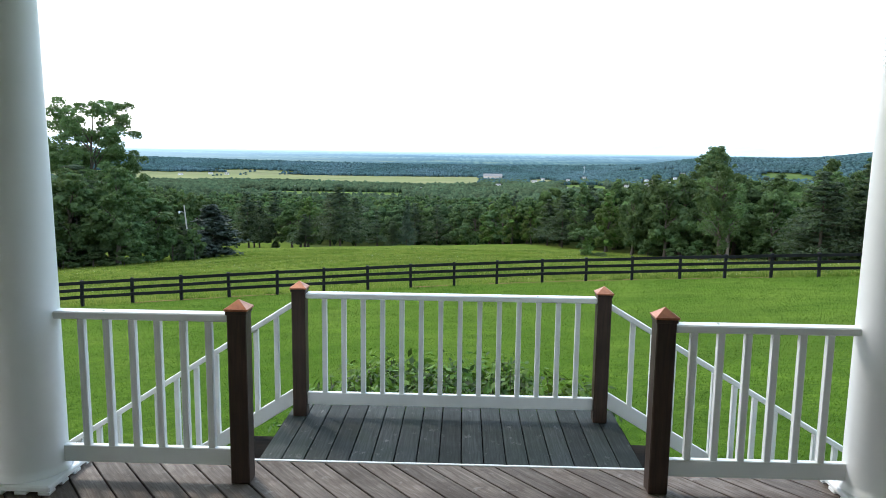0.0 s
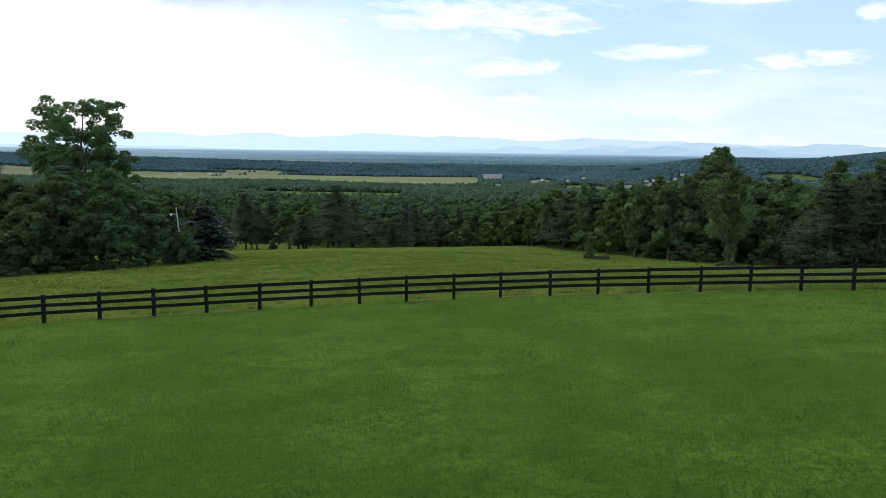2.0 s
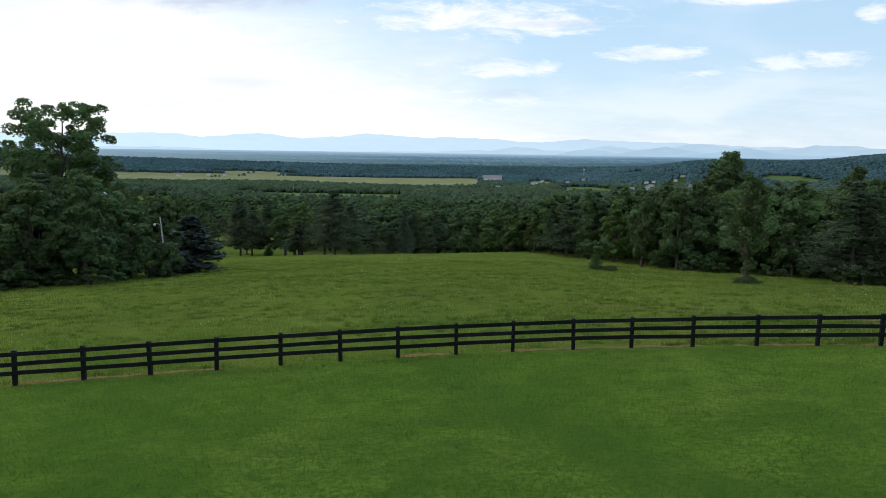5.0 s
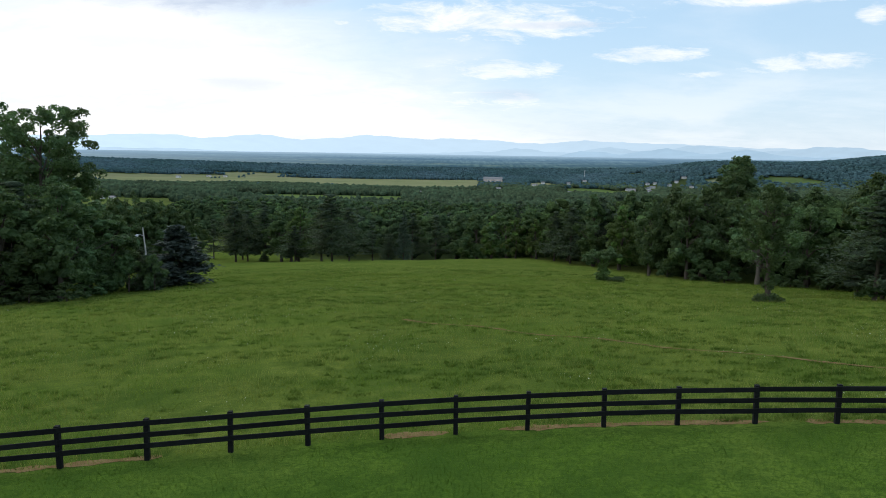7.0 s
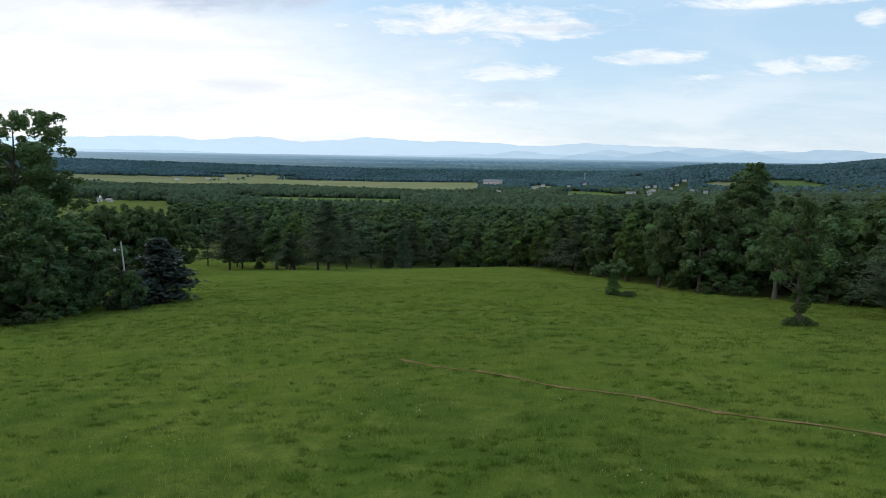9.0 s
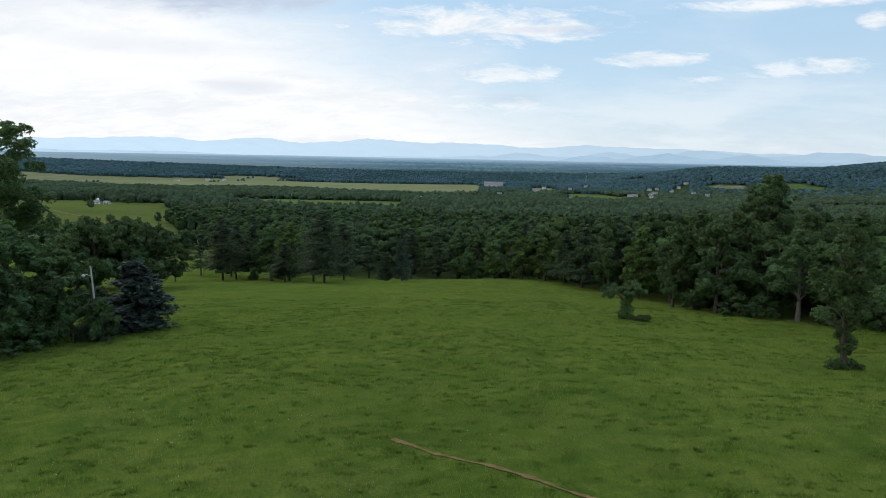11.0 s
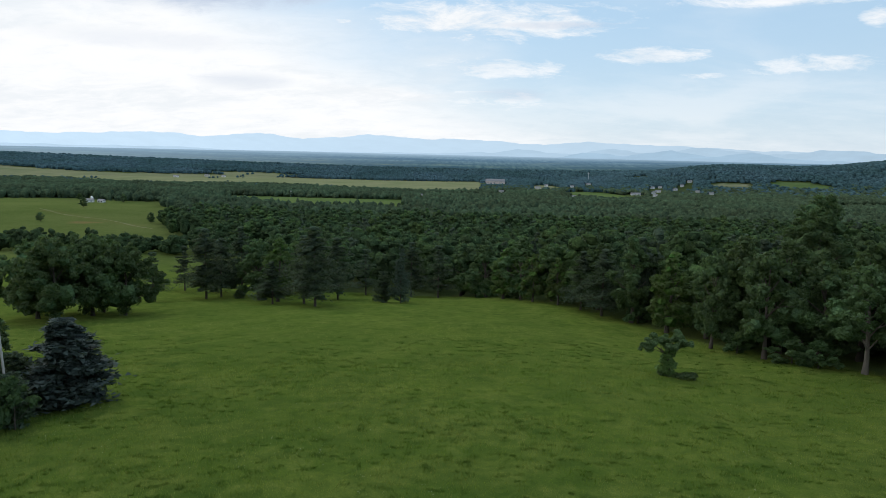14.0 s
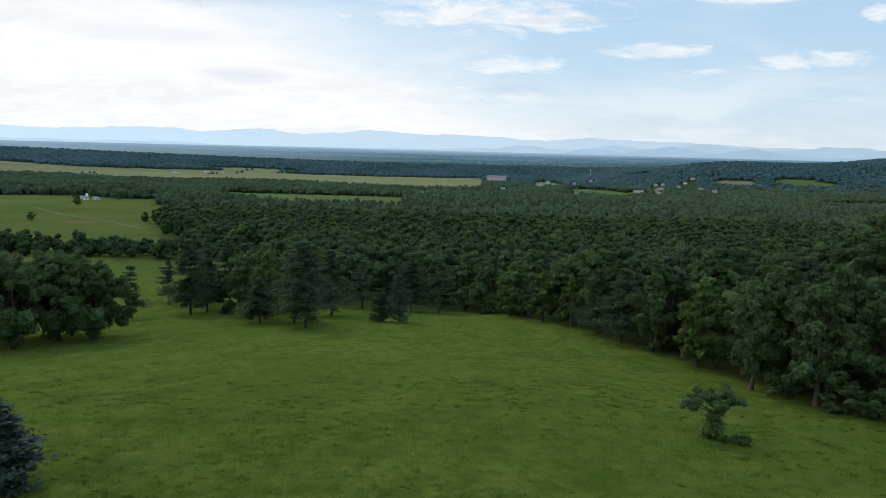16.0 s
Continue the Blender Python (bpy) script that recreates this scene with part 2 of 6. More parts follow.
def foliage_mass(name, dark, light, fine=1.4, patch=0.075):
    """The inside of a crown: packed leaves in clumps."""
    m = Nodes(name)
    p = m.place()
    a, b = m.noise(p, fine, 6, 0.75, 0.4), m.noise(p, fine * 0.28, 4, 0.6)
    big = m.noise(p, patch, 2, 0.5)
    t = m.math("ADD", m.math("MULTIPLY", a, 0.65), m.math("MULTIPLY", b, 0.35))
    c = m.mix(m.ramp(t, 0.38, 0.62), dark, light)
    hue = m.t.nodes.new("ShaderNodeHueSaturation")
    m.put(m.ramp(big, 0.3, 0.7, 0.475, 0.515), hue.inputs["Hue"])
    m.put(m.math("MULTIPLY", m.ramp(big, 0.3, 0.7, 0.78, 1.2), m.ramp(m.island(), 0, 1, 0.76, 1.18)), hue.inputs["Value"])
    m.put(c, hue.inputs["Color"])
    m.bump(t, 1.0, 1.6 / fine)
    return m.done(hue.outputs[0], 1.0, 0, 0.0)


# Crown insides: young, spruce and woodland masses start darker, painting in inner shade.
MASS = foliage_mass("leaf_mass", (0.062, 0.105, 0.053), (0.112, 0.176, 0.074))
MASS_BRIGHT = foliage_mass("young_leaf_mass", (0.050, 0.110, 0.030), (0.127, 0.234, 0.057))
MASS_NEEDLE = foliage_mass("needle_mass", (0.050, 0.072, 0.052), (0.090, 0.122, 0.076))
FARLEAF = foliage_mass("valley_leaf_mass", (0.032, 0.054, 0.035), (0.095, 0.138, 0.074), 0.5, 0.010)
# for the farthest woods: blue haze mixed into the leaf colour
FARLEAF_HAZED = foliage_mass("hazed_leaf_mass", (0.050, 0.096, 0.114), (0.074, 0.128, 0.138), 0.3, 0.006)
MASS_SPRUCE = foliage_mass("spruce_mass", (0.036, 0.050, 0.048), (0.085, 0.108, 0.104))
# Darkened copies of the edge trees' leaf tones: the wood's shade is in the colour.
LEAF_WOOD_SHADED = leaf_material("shaded_woodland_leaf", (0.045, 0.074, 0.036), (0.094, 0.140, 0.062), 0.40)
LEAF_WOOD_SHADED_LIGHT = leaf_material("light_shaded_woodland_leaf", (0.046, 0.083, 0.032), (0.097, 0.155, 0.056), 0.40)
MASS_WOOD_SHADED = foliage_mass("shaded_woodland_mass", (0.020, 0.037, 0.020), (0.074, 0.119, 0.052))
MASS_WOOD_SHADED_LIGHT = foliage_mass("light_shaded_woodland_mass", (0.026, 0.047, 0.020), (0.092, 0.149, 0.052))
MASSES = {LEAF_WOOD_SHADED: MASS_WOOD_SHADED, LEAF_WOOD_SHADED_LIGHT: MASS_WOOD_SHADED_LIGHT, LEAF: MASS, LEAF_BRIGHT: MASS_BRIGHT, LEAF_DARK: MASS, NEEDLE: MASS_NEEDLE, SPRUCE: MASS_SPRUCE, CEDAR: MASS_NEEDLE}


def bark_material(name, dark, light):
    m = Nodes(name)
    v = m.coord("Object", (6, 6, 1.2))
    n = m.noise(v, 3.0, 6, 0.6)
    m.bump(n, 0.7, 0.03)
    return m.done(m.mix(n, dark, light), 0.9, 0, 0.2)


BARK = bark_material("bark", (0.045, 0.036, 0.028), (0.13, 0.11, 0.09))
BARK_PALE = bark_material("pale_bark", (0.084, 0.070, 0.059), (0.210, 0.189, 0.161))


def wood_material(name, dark, light, rough, grain=(3, 60, 60), gloss=0.4):
    m = Nodes(name)
    v = m.coord("Object", grain)
    n = m.noise(v, 1.0, 6, 0.6, 0.4)
    big = m.noise(m.place(), 2.3, 4)
    c = m.mix(m.ramp(n, 0.25, 0.75), dark, light)
    c = m.mix(m.ramp(big, 0.35, 0.7, 0.0, 0.5), c, dark)
    hue = m.t.nodes.new("ShaderNodeHueSaturation")
    m.put(m.ramp(m.own(), 0, 1, 0.75, 1.25), hue.inputs["Value"])
    m.put(c, hue.inputs["Color"])
    m.bump(n, 0.35, 0.004)
    return m.done(hue.outputs[0], m.ramp(big, 0.3, 0.7, rough - 0.1, rough + 0.15), 0, gloss)




def porch_plank():
    """Weathered brown decking: streaked grain, knots, dark stains and paler worn patches."""
    m = Nodes("porch_plank")
    v = m.coord("Object", (2.2, 46, 46))
    n = m.noise(v, 1.0, 7, 0.65, 1.1)
    ring = m.noise(m.coord("Object", (3.0, 11, 11)), 1.0, 3, 0.5, 2.2)
    big = m.noise(m.place(), 2.1, 5, 0.62)
    spot = m.noise(m.place((1.0, 1.0, 1)), 9.0, 4, 0.7)
    c = m.mix(m.ramp(n, 0.30, 0.70), (0.066, 0.048, 0.039), (0.250, 0.205, 0.178))
    c = m.mix(m.ramp(ring, 0.54, 0.60, 0.0, 0.45), c, (0.085, 0.058, 0.044))
    c = m.mix(m.ramp(big, 0.44, 0.68, 0.0, 0.7), c, (0.062, 0.047, 0.040))
    c = m.mix(m.ramp(spot, 0.60, 0.72, 0.0, 0.6), c, (0.300, 0.270, 0.250))
    hue = m.t.nodes.new("ShaderNodeHueSaturation")
    m.put(m.ramp(m.own(), 0, 1, 0.75, 1.25), hue.inputs["Value"])
    m.put(c, hue.inputs["Color"])
    m.bump(n, 0.5, 0.004)
    return m.done(hue.outputs[0], m.ramp(big, 0.3, 0.7, 0.6, 0.8), 0, 0.25)


PLANK = porch_plank()


def worn_plank():
    """Old dark-stained decking: grain, green damp stains, pale scuffs where feet go."""
    m = Nodes("landing_plank")
    n = m.noise(m.coord("Object", (70, 3, 60)), 1.0, 7, 0.65, 0.5)
    big = m.noise(m.place(), 2.6, 5, 0.6)
    spot = m.noise(m.place((1.4, 0.7, 1)), 14.0, 5, 0.7)
    c = m.mix(m.ramp(n, 0.3, 0.72), (0.011, 0.013, 0.013), (0.058, 0.065, 0.063))
    c = m.mix(m.ramp(big, 0.42, 0.66, 0.0, 0.6), c, (0.030, 0.040, 0.032))
    c = m.mix(m.ramp(spot, 0.60, 0.70, 0.0, 0.75), c, (0.125, 0.125, 0.118))
    hue = m.t.nodes.new("ShaderNodeHueSaturation")
    m.put(m.ramp(m.own(), 0, 1, 0.65, 1.4), hue.inputs["Value"])
    m.put(c, hue.inputs["Color"])
    m.bump(n, 0.5, 0.004)
    return m.done(hue.outputs[0], m.ramp(big, 0.3, 0.7, 0.62, 0.85), 0, 0.18)


PLANK_GREY = worn_plank()
POST_WOOD = wood_material("stained_post", (0.018, 0.010, 0.007), (0.062, 0.032, 0.021), 0.5, (60, 60, 4))
TREAD = wood_material("stair_tread", (0.010, 0.008, 0.007), (0.028, 0.021, 0.017), 0.85, gloss=0.08)
SCREW = wood_material("rusty_screw", (0.03, 0.02, 0.015), (0.09, 0.05, 0.03), 0.6)
FENCE = wood_material("black_fence_board", (0.004, 0.005, 0.006), (0.014, 0.015, 0.017), 0.7, gloss=0.15)
POLE_WOOD = wood_material("grey_pole", (0.22, 0.21, 0.19), (0.45, 0.43, 0.40), 0.85, (40, 40, 2))


def paint_material(name, col, rough, dirt=0.25):
    m = Nodes(name)
    n = m.noise(m.place(), 5.0, 6, 0.6)
    f = m.noise(m.place(), 70.0, 3)
    c = m.mix(m.ramp(n, 0.45, 0.75, 0.0, dirt), col, tuple(v * 0.72 for v in col))
    m.bump(f, 0.08, 0.002)
    return m.done(c, m.ramp(n, 0.3, 0.7, rough - 0.08, rough + 0.1), 0, 0.4)


BRICKISH = paint_material("pale_pink_cladding", (0.66, 0.56, 0.53), 0.6)
WHITE = paint_material("white_paint", (0.78, 0.79, 0.80), 0.42)
COLUMN = paint_material("white_column_paint", (0.80, 0.81, 0.82), 0.38, 0.12)
SIDING = paint_material("cream_siding", (0.70, 0.69, 0.65), 0.6)
ROOFING = paint_material("grey_roof", (0.20, 0.20, 0.21), 0.7)
STEEL = paint_material("grey_steel", (0.50, 0.52, 0.54), 0.4)
LAMP_GLASS = paint_material("lamp_glass", (0.75, 0.76, 0.76), 0.2)
DARK_GLASS = paint_material("window_glass", (0.05, 0.06, 0.07), 0.1)


def copper():
    m = Nodes("copper_cap")
    n = m.noise(m.place(), 18.0, 5, 0.6)
    return m.done(m.mix(m.ramp(n, 0.4, 0.7), (0.50, 0.20, 0.11), (0.33, 0.13, 0.08)), m.ramp(n, 0.3, 0.7, 0.28, 0.45), 0.85)


COPPER = copper()


def ground_material():
    """Grass, hay, tall grass and woodland floor, mixed by the land's own zones."""
    m = Nodes("ground")
    p = m.place()
    hair = m.noise(p, 38.0, 3, 0.7)
    fine = m.noise(p, 6.0, 5, 0.7)
    mid = m.noise(p, 1.1, 5, 0.65, 0.6)
    tuft = m.noise(m.place((1.0, 1.0, 1)), 0.50, 5, 0.6, 0.6)
    wide = m.noise(p, 0.10, 4, 0.55)
    huge = m.noise(p, 0.022, 3, 0.5)
    patch = m.noise(p, 0.16, 4, 0.6)
    clump = m.noise(p, 0.30, 3, 0.6, 0.8)
    far = m.noise(p, 0.012, 4, 0.6)
    lawn = m.mix(m.ramp(m.math("ADD", m.math("MULTIPLY", wide, 0.6), m.math("MULTIPLY", mid, 0.4)), 0.42, 0.58), (0.062, 0.122, 0.014), (0.106, 0.178, 0.023))
    lawn = m.mix(m.ramp(patch, 0.42, 0.64, 0.0, 0.55), lawn, (0.140, 0.186, 0.036))
    lawn = m.mix(m.ramp(clump, 0.38, 0.58, 0.7, 0.0), lawn, (0.040, 0.086, 0.012))
    lawn = m.mix(m.ramp(mid, 0.34, 0.52, 0.6, 0.0), lawn, (0.041, 0.085, 0.012))
    lawn = m.mix(m.ramp(fine, 0.40, 0.56, 0.78, 0.0), lawn, (0.030, 0.068, 0.011))
    lawn = m.mix(m.ramp(hair, 0.40, 0.58, 0.65, 0.0), lawn, (0.026, 0.058, 0.010))
    lawn = m.mix(m.math("MULTIPLY", m.attr("rank"), m.ramp(mid, 0.36, 0.56, 0.35, 0.9)), lawn, (0.030, 0.070, 0.011))
    past = m.mix(m.ramp(wide, 0.38, 0.62), (0.054, 0.092, 0.015), (0.090, 0.130, 0.020))
    past = m.mix(m.ramp(patch, 0.42, 0.62, 0.0, 0.5), past, (0.145, 0.168, 0.036))
    past = m.mix(m.ramp(clump, 0.34, 0.48, 0.55, 0.0), past, (0.036, 0.067, 0.012))
    past = m.mix(m.ramp(tuft, 0.52, 0.66, 0, 0.6), past, (0.154, 0.180, 0.041))
    past = m.mix(m.ramp(tuft, 0.34, 0.48, 0.6, 0.0), past, (0.029, 0.056, 0.011))
    past = m.mix(m.ramp(mid, 0.34, 0.52, 0.45, 0.0), past, (0.032, 0.066, 0.012))
    past = m.mix(m.ramp(fine, 0.40, 0.58, 0.55, 0.0), past, (0.030, 0.058, 0.011))
    past = m.mix(m.ramp(huge, 0.40, 0.60, 0.0, 0.35), past, (0.049, 0.083, 0.014))
    hay = m.mix(m.ramp(m.math("ADD", m.math("MULTIPLY", far, 0.5), m.math("MULTIPLY", m.noise(m.place((0.15, 1, 1)), 0.02, 4, 0.6), 0.5)), 0.40, 0.60), (0.195, 0.185, 0.122), (0.128, 0.146, 0.088))
    crop = m.mix(m.ramp(far, 0.35, 0.65), (0.056, 0.096, 0.034), (0.084, 0.120, 0.050))
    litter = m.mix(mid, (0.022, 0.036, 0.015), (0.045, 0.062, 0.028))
    past = m.mix(m.math("MULTIPLY", m.attr("dry"), 0.85), past, m.mix(m.ramp(m.math("ADD", m.math("MULTIPLY", far, 0.6), m.math("MULTIPLY", clump, 0.4)), 0.40, 0.60), (0.046, 0.068, 0.023), (0.090, 0.106, 0.041)))
    c = m.mix(m.attr("lawn"), past, lawn)
    c = m.mix(m.attr("crop"), c, crop)
    c = m.mix(m.attr("hay"), c, hay)
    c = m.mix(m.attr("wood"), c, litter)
    dirt = m.mix(mid, (0.15, 0.075, 0.040), (0.24, 0.14, 0.080))
    c = m.mix(m.math("MULTIPLY", m.attr("dirt"), m.ramp(mid, 0.40, 0.55)), c, dirt)
    m.bump(m.math("ADD", m.math("MULTIPLY", fine, 0.4), m.math("MULTIPLY", mid, 0.6)), 0.5, 0.12)
    m.bsdf.inputs["Sheen Weight"].default_value, m.bsdf.inputs["Sheen Roughness"].default_value = 0.17, 0.28
    m.put((0.62, 0.74, 0.16), m.bsdf.inputs["Sheen Tint"])
    return m.done(c, 1.0, 0, 0.0)


GROUND = ground_material()


def soil_material():
    m = Nodes("bare_soil")
    n, f = m.noise(m.place(), 1.6, 5, 0.65), m.noise(m.place(), 22.0, 4, 0.7)
    c = m.mix(m.ramp(n, 0.35, 0.65), (0.150, 0.094, 0.044), (0.240, 0.168, 0.084))
    c = m.mix(m.ramp(f, 0.54, 0.64), c, (0.070, 0.105, 0.018))
    m.bump(f, 0.5, 0.02)
    return m.done(c, 1.0, 0, 0.0)


SOIL = soil_material()


def track_material():
    m = Nodes("dry_track_grass")
    n = m.noise(m.place(), 0.25, 5, 0.65)
    return m.done(m.mix(m.ramp(n, 0.35, 0.65), (0.150, 0.165, 0.072), (0.225, 0.225, 0.120)), 1.0, 0, 0.0)


TRACK = track_material()


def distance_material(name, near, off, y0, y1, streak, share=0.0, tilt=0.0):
    """Far land and mountains seen through miles of air: a plain backdrop with the air's haze painted in as its own
    glow, paler the farther it lies.
    """
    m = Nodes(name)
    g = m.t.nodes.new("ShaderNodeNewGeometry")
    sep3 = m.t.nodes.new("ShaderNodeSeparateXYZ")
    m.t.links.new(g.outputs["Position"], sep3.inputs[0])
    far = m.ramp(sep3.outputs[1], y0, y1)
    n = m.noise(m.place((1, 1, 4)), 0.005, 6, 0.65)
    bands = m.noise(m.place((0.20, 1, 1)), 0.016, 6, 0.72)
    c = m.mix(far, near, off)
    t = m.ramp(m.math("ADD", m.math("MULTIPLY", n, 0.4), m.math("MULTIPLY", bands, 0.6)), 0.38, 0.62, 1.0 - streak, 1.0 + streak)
    # tilt paints the haze brighter on the left, the sun's side
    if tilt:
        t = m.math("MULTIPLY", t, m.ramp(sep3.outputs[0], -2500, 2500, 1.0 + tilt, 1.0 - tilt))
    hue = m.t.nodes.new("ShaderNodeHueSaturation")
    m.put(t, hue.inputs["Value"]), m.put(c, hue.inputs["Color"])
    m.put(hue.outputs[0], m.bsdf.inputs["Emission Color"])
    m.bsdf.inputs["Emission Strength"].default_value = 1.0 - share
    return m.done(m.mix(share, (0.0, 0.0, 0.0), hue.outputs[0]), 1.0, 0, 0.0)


MOUNTAIN = distance_material("hazed_mountain", (0.55, 0.72, 0.88), (0.55, 0.72, 0.88), 0, 1, 0.03, 0.0, 0.13)
MOUNTAIN_FOOT = distance_material("hazed_foothill", (0.39, 0.56, 0.72), (0.39, 0.56, 0.72), 0, 1, 0.06, 0.0, 0.06)
MOUNTAIN_NEAR = distance_material("near_hazed_mountain", (0.47, 0.64, 0.80), (0.47, 0.64, 0.80), 0, 1, 0.05, 0.0, 0.10)


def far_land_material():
    """The plain far off: mottled woods and thin strips of field. The haze of miles of air is painted in as a glow,
    paling to the blue of the horizon.
    """
    m = Nodes("hazed_far_valley")
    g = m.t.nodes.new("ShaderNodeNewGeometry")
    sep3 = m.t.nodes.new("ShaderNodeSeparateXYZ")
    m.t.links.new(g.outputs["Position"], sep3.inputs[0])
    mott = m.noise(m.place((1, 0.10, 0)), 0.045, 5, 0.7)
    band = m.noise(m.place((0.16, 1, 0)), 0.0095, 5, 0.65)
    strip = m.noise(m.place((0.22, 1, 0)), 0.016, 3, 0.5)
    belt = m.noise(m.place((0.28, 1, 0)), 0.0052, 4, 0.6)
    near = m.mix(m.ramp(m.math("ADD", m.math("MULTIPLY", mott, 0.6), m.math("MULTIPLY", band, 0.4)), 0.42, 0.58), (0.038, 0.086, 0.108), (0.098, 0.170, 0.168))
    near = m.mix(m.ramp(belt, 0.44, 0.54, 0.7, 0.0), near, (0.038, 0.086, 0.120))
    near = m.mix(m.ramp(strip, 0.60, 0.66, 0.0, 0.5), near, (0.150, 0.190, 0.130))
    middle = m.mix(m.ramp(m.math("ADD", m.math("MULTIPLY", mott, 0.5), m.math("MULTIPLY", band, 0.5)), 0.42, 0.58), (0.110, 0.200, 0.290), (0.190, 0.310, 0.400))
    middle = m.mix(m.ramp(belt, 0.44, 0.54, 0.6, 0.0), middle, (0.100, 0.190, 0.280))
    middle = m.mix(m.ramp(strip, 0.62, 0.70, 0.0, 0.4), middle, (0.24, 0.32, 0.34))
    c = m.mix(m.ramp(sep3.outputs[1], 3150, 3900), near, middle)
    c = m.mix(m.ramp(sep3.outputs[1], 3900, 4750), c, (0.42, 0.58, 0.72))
    # the brighter haze on the sun's side is mixed into the colour too
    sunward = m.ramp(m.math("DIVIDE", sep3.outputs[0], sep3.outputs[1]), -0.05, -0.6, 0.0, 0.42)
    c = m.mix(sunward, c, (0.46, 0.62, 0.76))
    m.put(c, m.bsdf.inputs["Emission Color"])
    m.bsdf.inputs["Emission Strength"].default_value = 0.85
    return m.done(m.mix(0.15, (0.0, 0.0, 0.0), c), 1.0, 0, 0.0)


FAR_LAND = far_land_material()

# ---- mesh tools ----
RNG = np.random.default_rng(7)


def mesh_np(name, verts, faces, mats, smooth=False):
    """A mesh from an array of places and arrays of faces, all with the same number of corners."""
    verts, faces = np.asarray(verts, np.float32), np.asarray(faces, np.int32)
    me = bpy.data.meshes.new(name)
    k = faces.shape[1]
    me.vertices.add(len(verts))
    me.vertices.foreach_set("co", verts.ravel())
    me.loops.add(faces.size)
    me.loops.foreach_set("vertex_index", faces.ravel())
    me.polygons.add(len(faces))
    me.polygons.foreach_set("loop_start", np.arange(0, faces.size, k, dtype=np.int32))
    me.polygons.foreach_set("use_smooth", np.full(len(faces), smooth))
    for mt in (mats if isinstance(mats, (list, tuple)) else [mats]):
        me.materials.append(mt)
    me.update(calc_edges=True)
    return me


def from_bm(name, bm, material, smooth=False):
    me = bpy.data.meshes.new(name)
    bm.normal_update()
    for f in bm.faces:
        f.smooth = smooth
    bm.to_mesh(me)
    bm.free()
    me.materials.append(material)
    return me


def part(name, me, parent, m=None, label=""):
    """Links a mesh as one object under a thing or a part."""
    ob = new(name, me)
    ob.parent = parent
    if m is not None:
        ob.matrix_local = m
    return tagged(ob, label)


def box_bm(boxes, bevel=0.0):
    """Boxes as (x0, y0, z0, x1, y1, z1), with bevelled edges."""
    bm = bmesh.new()
    for x0, y0, z0, x1, y1, z1 in boxes:
        bmesh.ops.create_cube(bm, size=1, matrix=Matrix.Translation(((x0 + x1) / 2, (y0 + y1) / 2, (z0 + z1) / 2)) @ Matrix.Diagonal((x1 - x0, y1 - y0, z1 - z0, 1)))
    if bevel:
        bmesh.ops.bevel(bm, geom=bm.edges[:], offset=bevel, segments=1, affect="EDGES")
    return bm


def box_mesh(name, x0, y0, z0, x1, y1, z1, material, bevel=0.004):
    return from_bm(name, box_bm([(x0, y0, z0, x1, y1, z1)], bevel), material)


def beam_mesh(name, a, b, width, depth, material, bevel=0.003):
    """A board from a to b: width across, depth upright, its ends square."""
    a, b = Vector(a), Vector(b)
    along = (b - a)
    bm = box_bm([(0, -width / 2, -depth / 2, along.length, width / 2, depth / 2)], bevel)
    bm.transform(Matrix.Translation(a) @ along.to_track_quat("X", "Z").to_matrix().to_4x4())
    return from_bm(name, bm, material)


def sheared_board(name, a, b, width, depth, material):
    """A sloping board with upright ends: like a stair rail between posts."""
    bm = bmesh.new()
    vs = []
    for p in (Vector(a), Vector(b)):
        for dy, dz in ((-1, -1), (1, -1), (1, 1), (-1, 1)):
            vs.append(bm.verts.new(p + Vector((0, dy * width / 2, dz * depth / 2))))
    for q in ((0, 1, 2, 3), (7, 6, 5, 4), (0, 4, 5, 1), (1, 5, 6, 2), (2, 6, 7, 3), (3, 7, 4, 0)):
        bm.faces.new([vs[k] for k in q])
    bmesh.ops.recalc_face_normals(bm, faces=bm.faces[:])
    bmesh.ops.bevel(bm, geom=bm.edges[:], offset=0.004, segments=1, affect="EDGES")
    return from_bm(name, bm, material)


def tube(points, radii, sides=7):
    """A tapered tube along points: places and four-cornered faces."""
    points = np.asarray(points, float)
    t = np.gradient(points, axis=0)
    t /= np.linalg.norm(t, axis=1, keepdims=True) + 1e-9
    ref = np.where(np.abs(t[:, 2:3]) > 0.9, np.array([[1.0, 0, 0]]), np.array([[0, 0, 1.0]]))
    u = np.cross(t, ref)
    u /= np.linalg.norm(u, axis=1, keepdims=True)
    v = np.cross(t, u)
    a = np.linspace(0, 2 * np.pi, sides, endpoint=False)
    ring = u[:, None] * np.cos(a)[None, :, None] + v[:, None] * np.sin(a)[None, :, None]
    verts = points[:, None] + ring * np.asarray(radii)[:, None, None]
    i, j = np.meshgrid(np.arange(len(points) - 1), np.arange(sides), indexing="ij")
    k = (j + 1) % sides
    faces = np.stack([i * sides + j, i * sides + k, (i + 1) * sides + k, (i + 1) * sides + j], -1).reshape(-1, 4)
    return verts.reshape(-1, 3), faces


def joined(pieces):
    vs, fs, n = [], [], 0
    for v, f in pieces:
        vs.append(v), fs.append(np.asarray(f) + n)
        n += len(v)
    return np.concatenate(vs), np.concatenate(fs)


